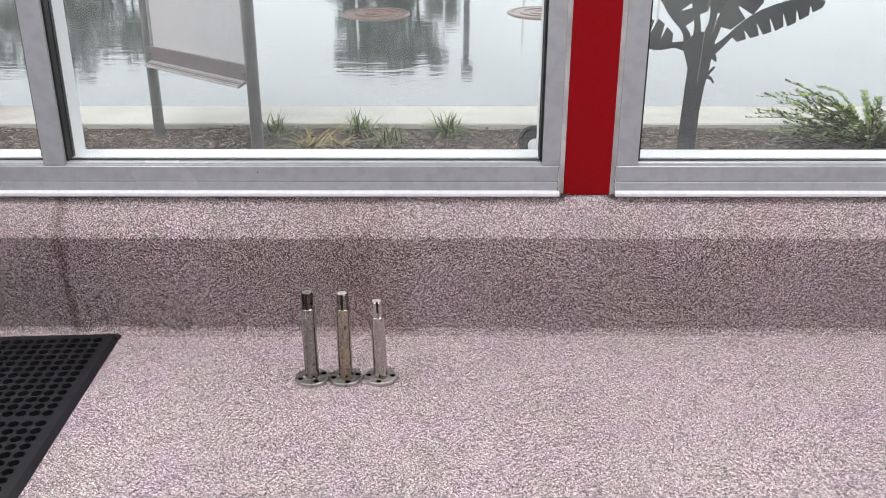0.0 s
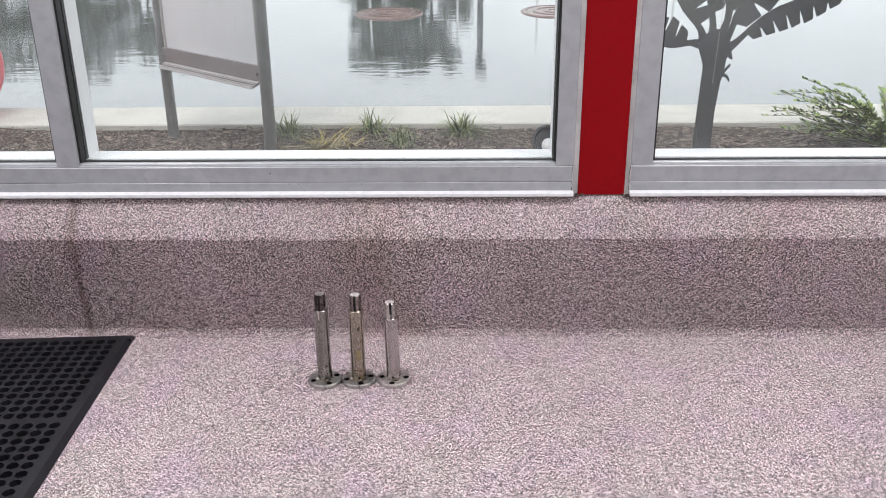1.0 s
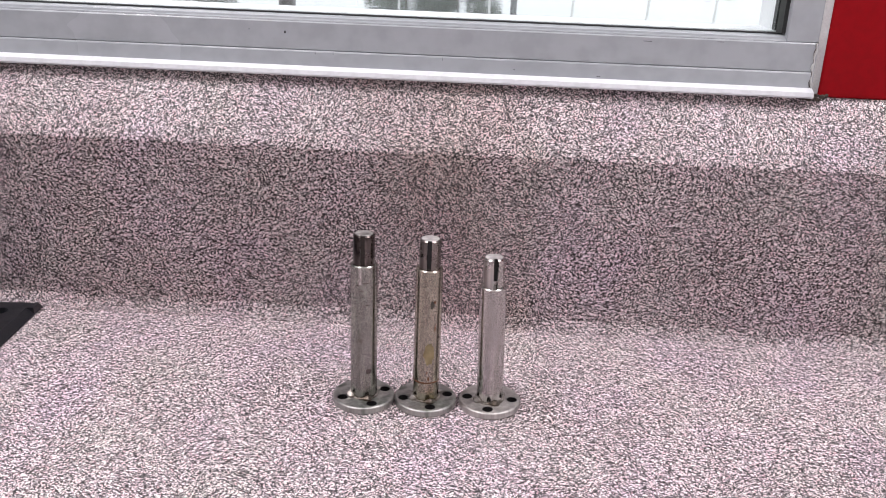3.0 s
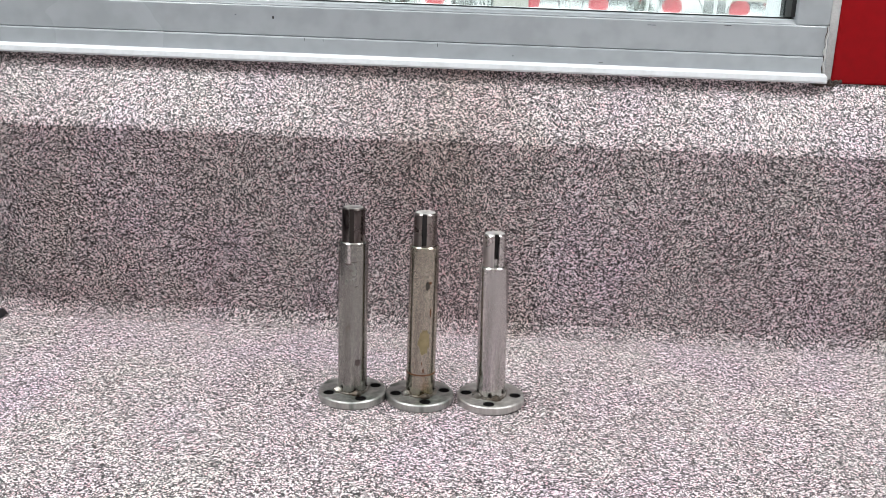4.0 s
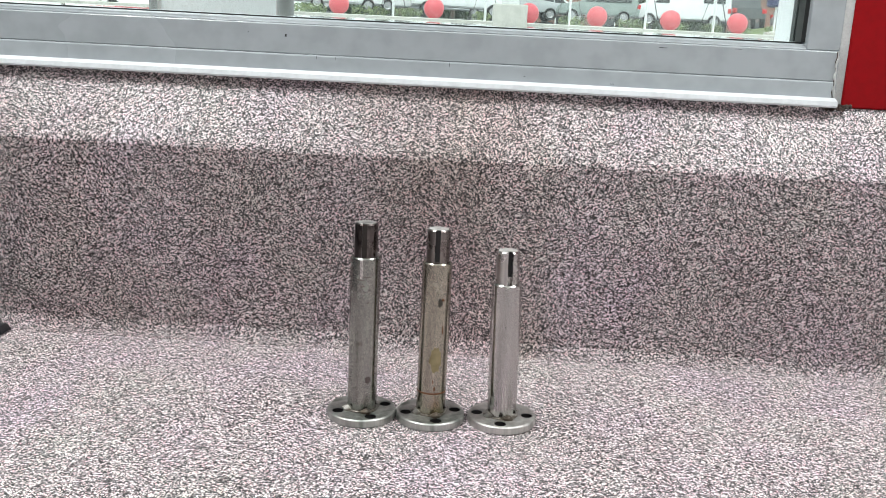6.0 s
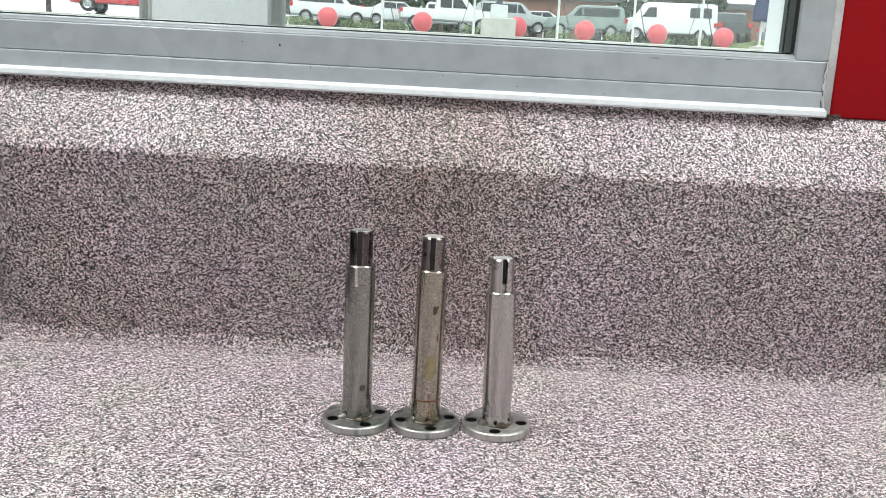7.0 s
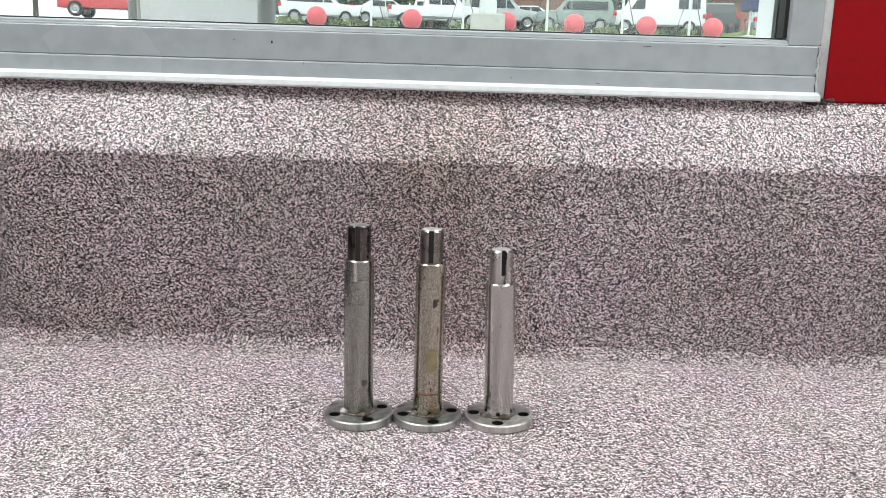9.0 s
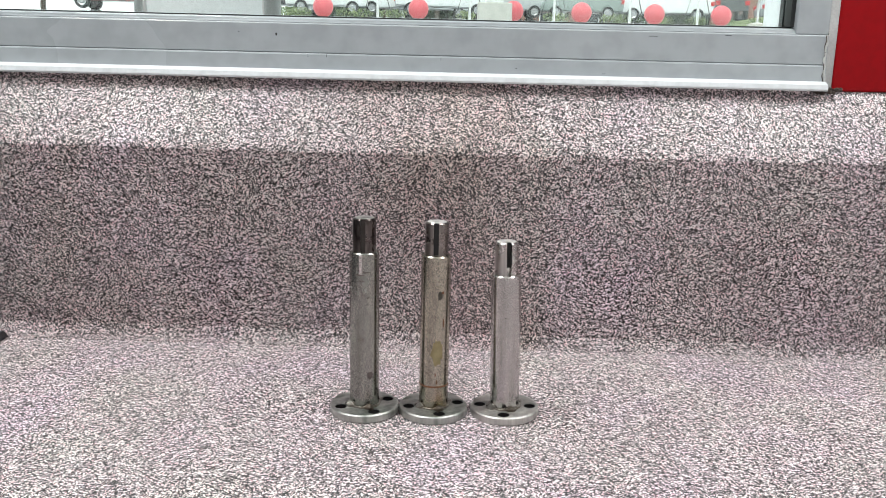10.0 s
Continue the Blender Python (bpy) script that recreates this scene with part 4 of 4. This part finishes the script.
car("pickup_truck", "charcoal pickup truck parked near the lawn", PICKUP, DARK, 15.6, 54.0, 80)
car("sedan", "red sedan parked across the drive", SEDAN, REDC, -16.9, 44.0, 184)
car("pickup_truck", "white pickup truck in the second row", PICKUP, WHITE, -2.2, 62.0, 0)
car("suv", "charcoal sport utility car in the second row", SUV, DARK, -11.5, 60.0, 0)
car("sedan", "silver sedan in the second row of the car park", SEDAN, SILVER, 9.2, 59.0, 0)
car("van", "white panel van in the second row", VAN, WHITE, -15.5, 58.0, 5)
car("suv", "silver sport utility car in the second row", SUV, SILVER, 20.5, 56.0, 0)


def leaf_cloud(bm, rng, centre, size, n, leaf):
    for _ in range(n):
        while True:
            d = Vector((rng.uniform(-1, 1), rng.uniform(-1, 1), rng.uniform(-1, 1)))
            if d.length < 1:
                break
        p = Vector(centre) + Vector((d.x * size[0], d.y * size[1], d.z * size[2]))
        m = Matrix.LocRotScale(p, Euler((rng.uniform(0, 6.3), rng.uniform(0, 6.3), rng.uniform(0, 6.3))), None)
        l = leaf * rng.uniform(0.6, 1.3)
        bm.faces.new([bm.verts.new(m @ Vector(c)) for c in ((-l, 0, 0), (0, -l * 0.45, 0), (l, 0, 0), (0, l * 0.45, 0))])


def tree(x, y, height, spread, seed):
    rng = random.Random(seed)
    t = thing("tree", "tall dark leafy tree in the car park", "tree", pose(x, y, ground_z(y) - 0.05), "car park trees")
    top = Vector((rng.uniform(-0.3, 0.3), 0, height * 0.85))
    limbs = [tube([(0, 0, 0), (0.05, 0, height * 0.25), (-0.08, 0.05, height * 0.55), top], [0.20, 0.16, 0.10, 0.03], 9)]
    bm = bmesh.new()
    for k in range(15):
        z = height * (0.34 + 0.55 * k / 14)
        a = k * 2.4 + rng.uniform(-0.4, 0.4)
        r = spread * (0.5 + 0.5 * math.sin(math.pi * (0.12 + 0.78 * k / 14))) * rng.uniform(0.6, 1.05)
        tip = Vector((math.cos(a) * r, math.sin(a) * r, z + height * 0.08))
        limbs.append(tube([(0, 0, z - height * 0.06), tip * 0.5 + Vector((0, 0, z * 0.5)), tip], [0.07, 0.045, 0.015], 6))
        leaf_cloud(bm, rng, tip * 0.9 + Vector((0, 0, 0.1 * z)), (spread * 0.36, spread * 0.36, height * 0.07), 300, 0.22)
        leaf_cloud(bm, rng, tip * 0.5 + Vector((0, 0, 0.5 * z)), (spread * 0.3, spread * 0.3, height * 0.06), 220, 0.22)
    part("trunk", solid(*limbs), M_BARK, t, "", True)
    part("crown", bm, M_TREE, t, "dark leafy crown")
    return t


tree(-5.7, 66.0, 16.4, 3.2, 1)
tree(-2.0, 69.0, 17.2, 2.9, 2)
tree(-31.0, 66.0, 17.0, 5.6, 3)
tree(-24.5, 69.0, 16.5, 5.0, 4)
tree(-40.0, 68.0, 16.5, 5.6, 5)
tree(18.5, 72.0, 9.0, 2.6, 6)


def woods():
    rng = random.Random(31)
    bm = bmesh.new()
    for k in range(70):
        x = -15 + 85 * k / 69 + rng.uniform(-1, 1)
        if 2 < x < 15 or 24 < x < 31:
            continue
        h = rng.uniform(4.5, 9.0)
        leaf_cloud(bm, rng, (x, 92 + rng.uniform(-3, 3), 3.1 + h * 0.5), (1.9, 1.5, h * 0.5), 620, 0.36)
    return bm


tagged(part("far_woods", woods(), M_TREE), "dark woods behind the car park", "trees", "", "stuff")


def hedge():
    rng = random.Random(33)
    bm = bmesh.new()
    for _ in range(42):
        x = rng.uniform(-9, 30)
        y = rng.uniform(36, 41)
        leaf_cloud(bm, rng, (x, y, ground_z(y) + 0.13), (0.48, 0.35, 0.20), 170, 0.055)
    return bm


tagged(part("low_hedge", hedge(), M_HEDGE), "low green planting along the far kerb", "hedge", "", "stuff")
setting("lawn", box(13.0, 60, 40, 46, 2.2, 2.72), M_HEDGE, "strip of pale green grass beside the car park", "lawn")


def brick_building(x0, x1, y, h, label):
    b = thing("building", label, "building", pose((x0 + x1) / 2, y, 3.1))
    w = (x1 - x0) / 2
    part("wall", box(-w, w, 0, 10, 0, h), M_BRICK, b, "brown brick wall")
    part("roof", box(-w - 0.4, w + 0.4, -0.4, 10.4, h, h + 0.5), M_ROOF, b)
    n = max(2, int(2 * w / 3.2))
    for k in range(n):
        x = -w + (k + 0.5) * 2 * w / n
        f = part("window", box(x - 0.85, x + 0.85, -0.06, 0.02, 0.9, 2.9), M_CARGLASS, b, "dark window")
        part("frame", solid(box(x - 0.95, x - 0.85, -0.10, 0.02, 0.8, 3.0), box(x + 0.85, x + 0.95, -0.10, 0.02, 0.8, 3.0), box(x - 0.85, x + 0.85, -0.10, 0.02, 2.9, 3.0), box(x - 0.85, x + 0.85, -0.10, 0.02, 0.8, 0.9)), M_WHITEPOLE, f)
    return b


brick_building(2.5, 14.5, 88, 5.2, "low brown brick building behind the car park")
brick_building(24.5, 31, 86, 5.0, "small brown brick building behind the lawn")


def light_pole(x, y, h):
    z = ground_z(y)
    p = thing("light_pole", "dark car park light pole on a concrete base", "light pole", pose(x, y, z))
    part("base", box(-0.45, 0.45, -0.3, 0.3, -0.1, 0.52, 0.03), M_CONCRETE, p, "square concrete base")
    part("plinth", box(-0.22, 0.22, -0.22, 0.22, 0.52, 0.86, 0.02), M_WHITEPOLE, p, "white plinth")
    part("pole", turned([(0.085, 0.86), (0.085, h), (0, h)], 16), M_WHITEPOLE if h < 3 else M_POLE, p, "", True)
    part("arm", box(-0.05, 0.05, -0.9, 0.0, h - 0.12, h - 0.04), M_POLE, p)
    part("lamp_head", box(-0.16, 0.16, -1.3, -0.7, h - 0.16, h, 0.03), M_POLE, p)
    return p


light_pole(0.68, 24.3, 4.3)


def staked_pole(x):
    z = 1.655
    s = thing("staked_pole", "slim white pole with slanting dark stay rods", "pole", pose(x, 25.95, z), "slim poles along the kerb")
    part("pole", turned([(0, -0.02), (0.036, -0.02), (0.032, 4.2), (0, 4.2)], 12), M_WHITEPOLE, s, "", True)
    for d in (-1, 1):
        part("stay", tube([(d * 0.52, 0, -0.015), (d * 0.34, 0, 0.24), (d * 0.20, 0, 0.75), (d * 0.05, 0, 1.4)], 0.014, 6), M_WIRE, s, "dark stay rod")
    return s


for px in (-8.6, -6.0, -2.55, 0.05, 2.42, 4.55, 6.45):
    staked_pole(px)


def parasol(x, y):
    s = thing("parasol", "closed navy parasol on a white pole", "parasol", pose(x, y, 1.67))
    part("pole", turned([(0, -0.02), (0.03, -0.02), (0.03, 2.6), (0, 2.62)], 12), M_WHITEPOLE, s)
    part("base", turned([(0, -0.02), (0.26, -0.02), (0.26, 0.05), (0.05, 0.10), (0, 0.10)], 24), M_CONCRETE, s)
    part("canopy", turned([(0.22, 0.75), (0.28, 0.8), (0.24, 1.3), (0.16, 1.9), (0.05, 2.55), (0, 2.58)], 14), M_NAVY, s, "folded navy canvas")
    return s


parasol(8.25, 26.3)
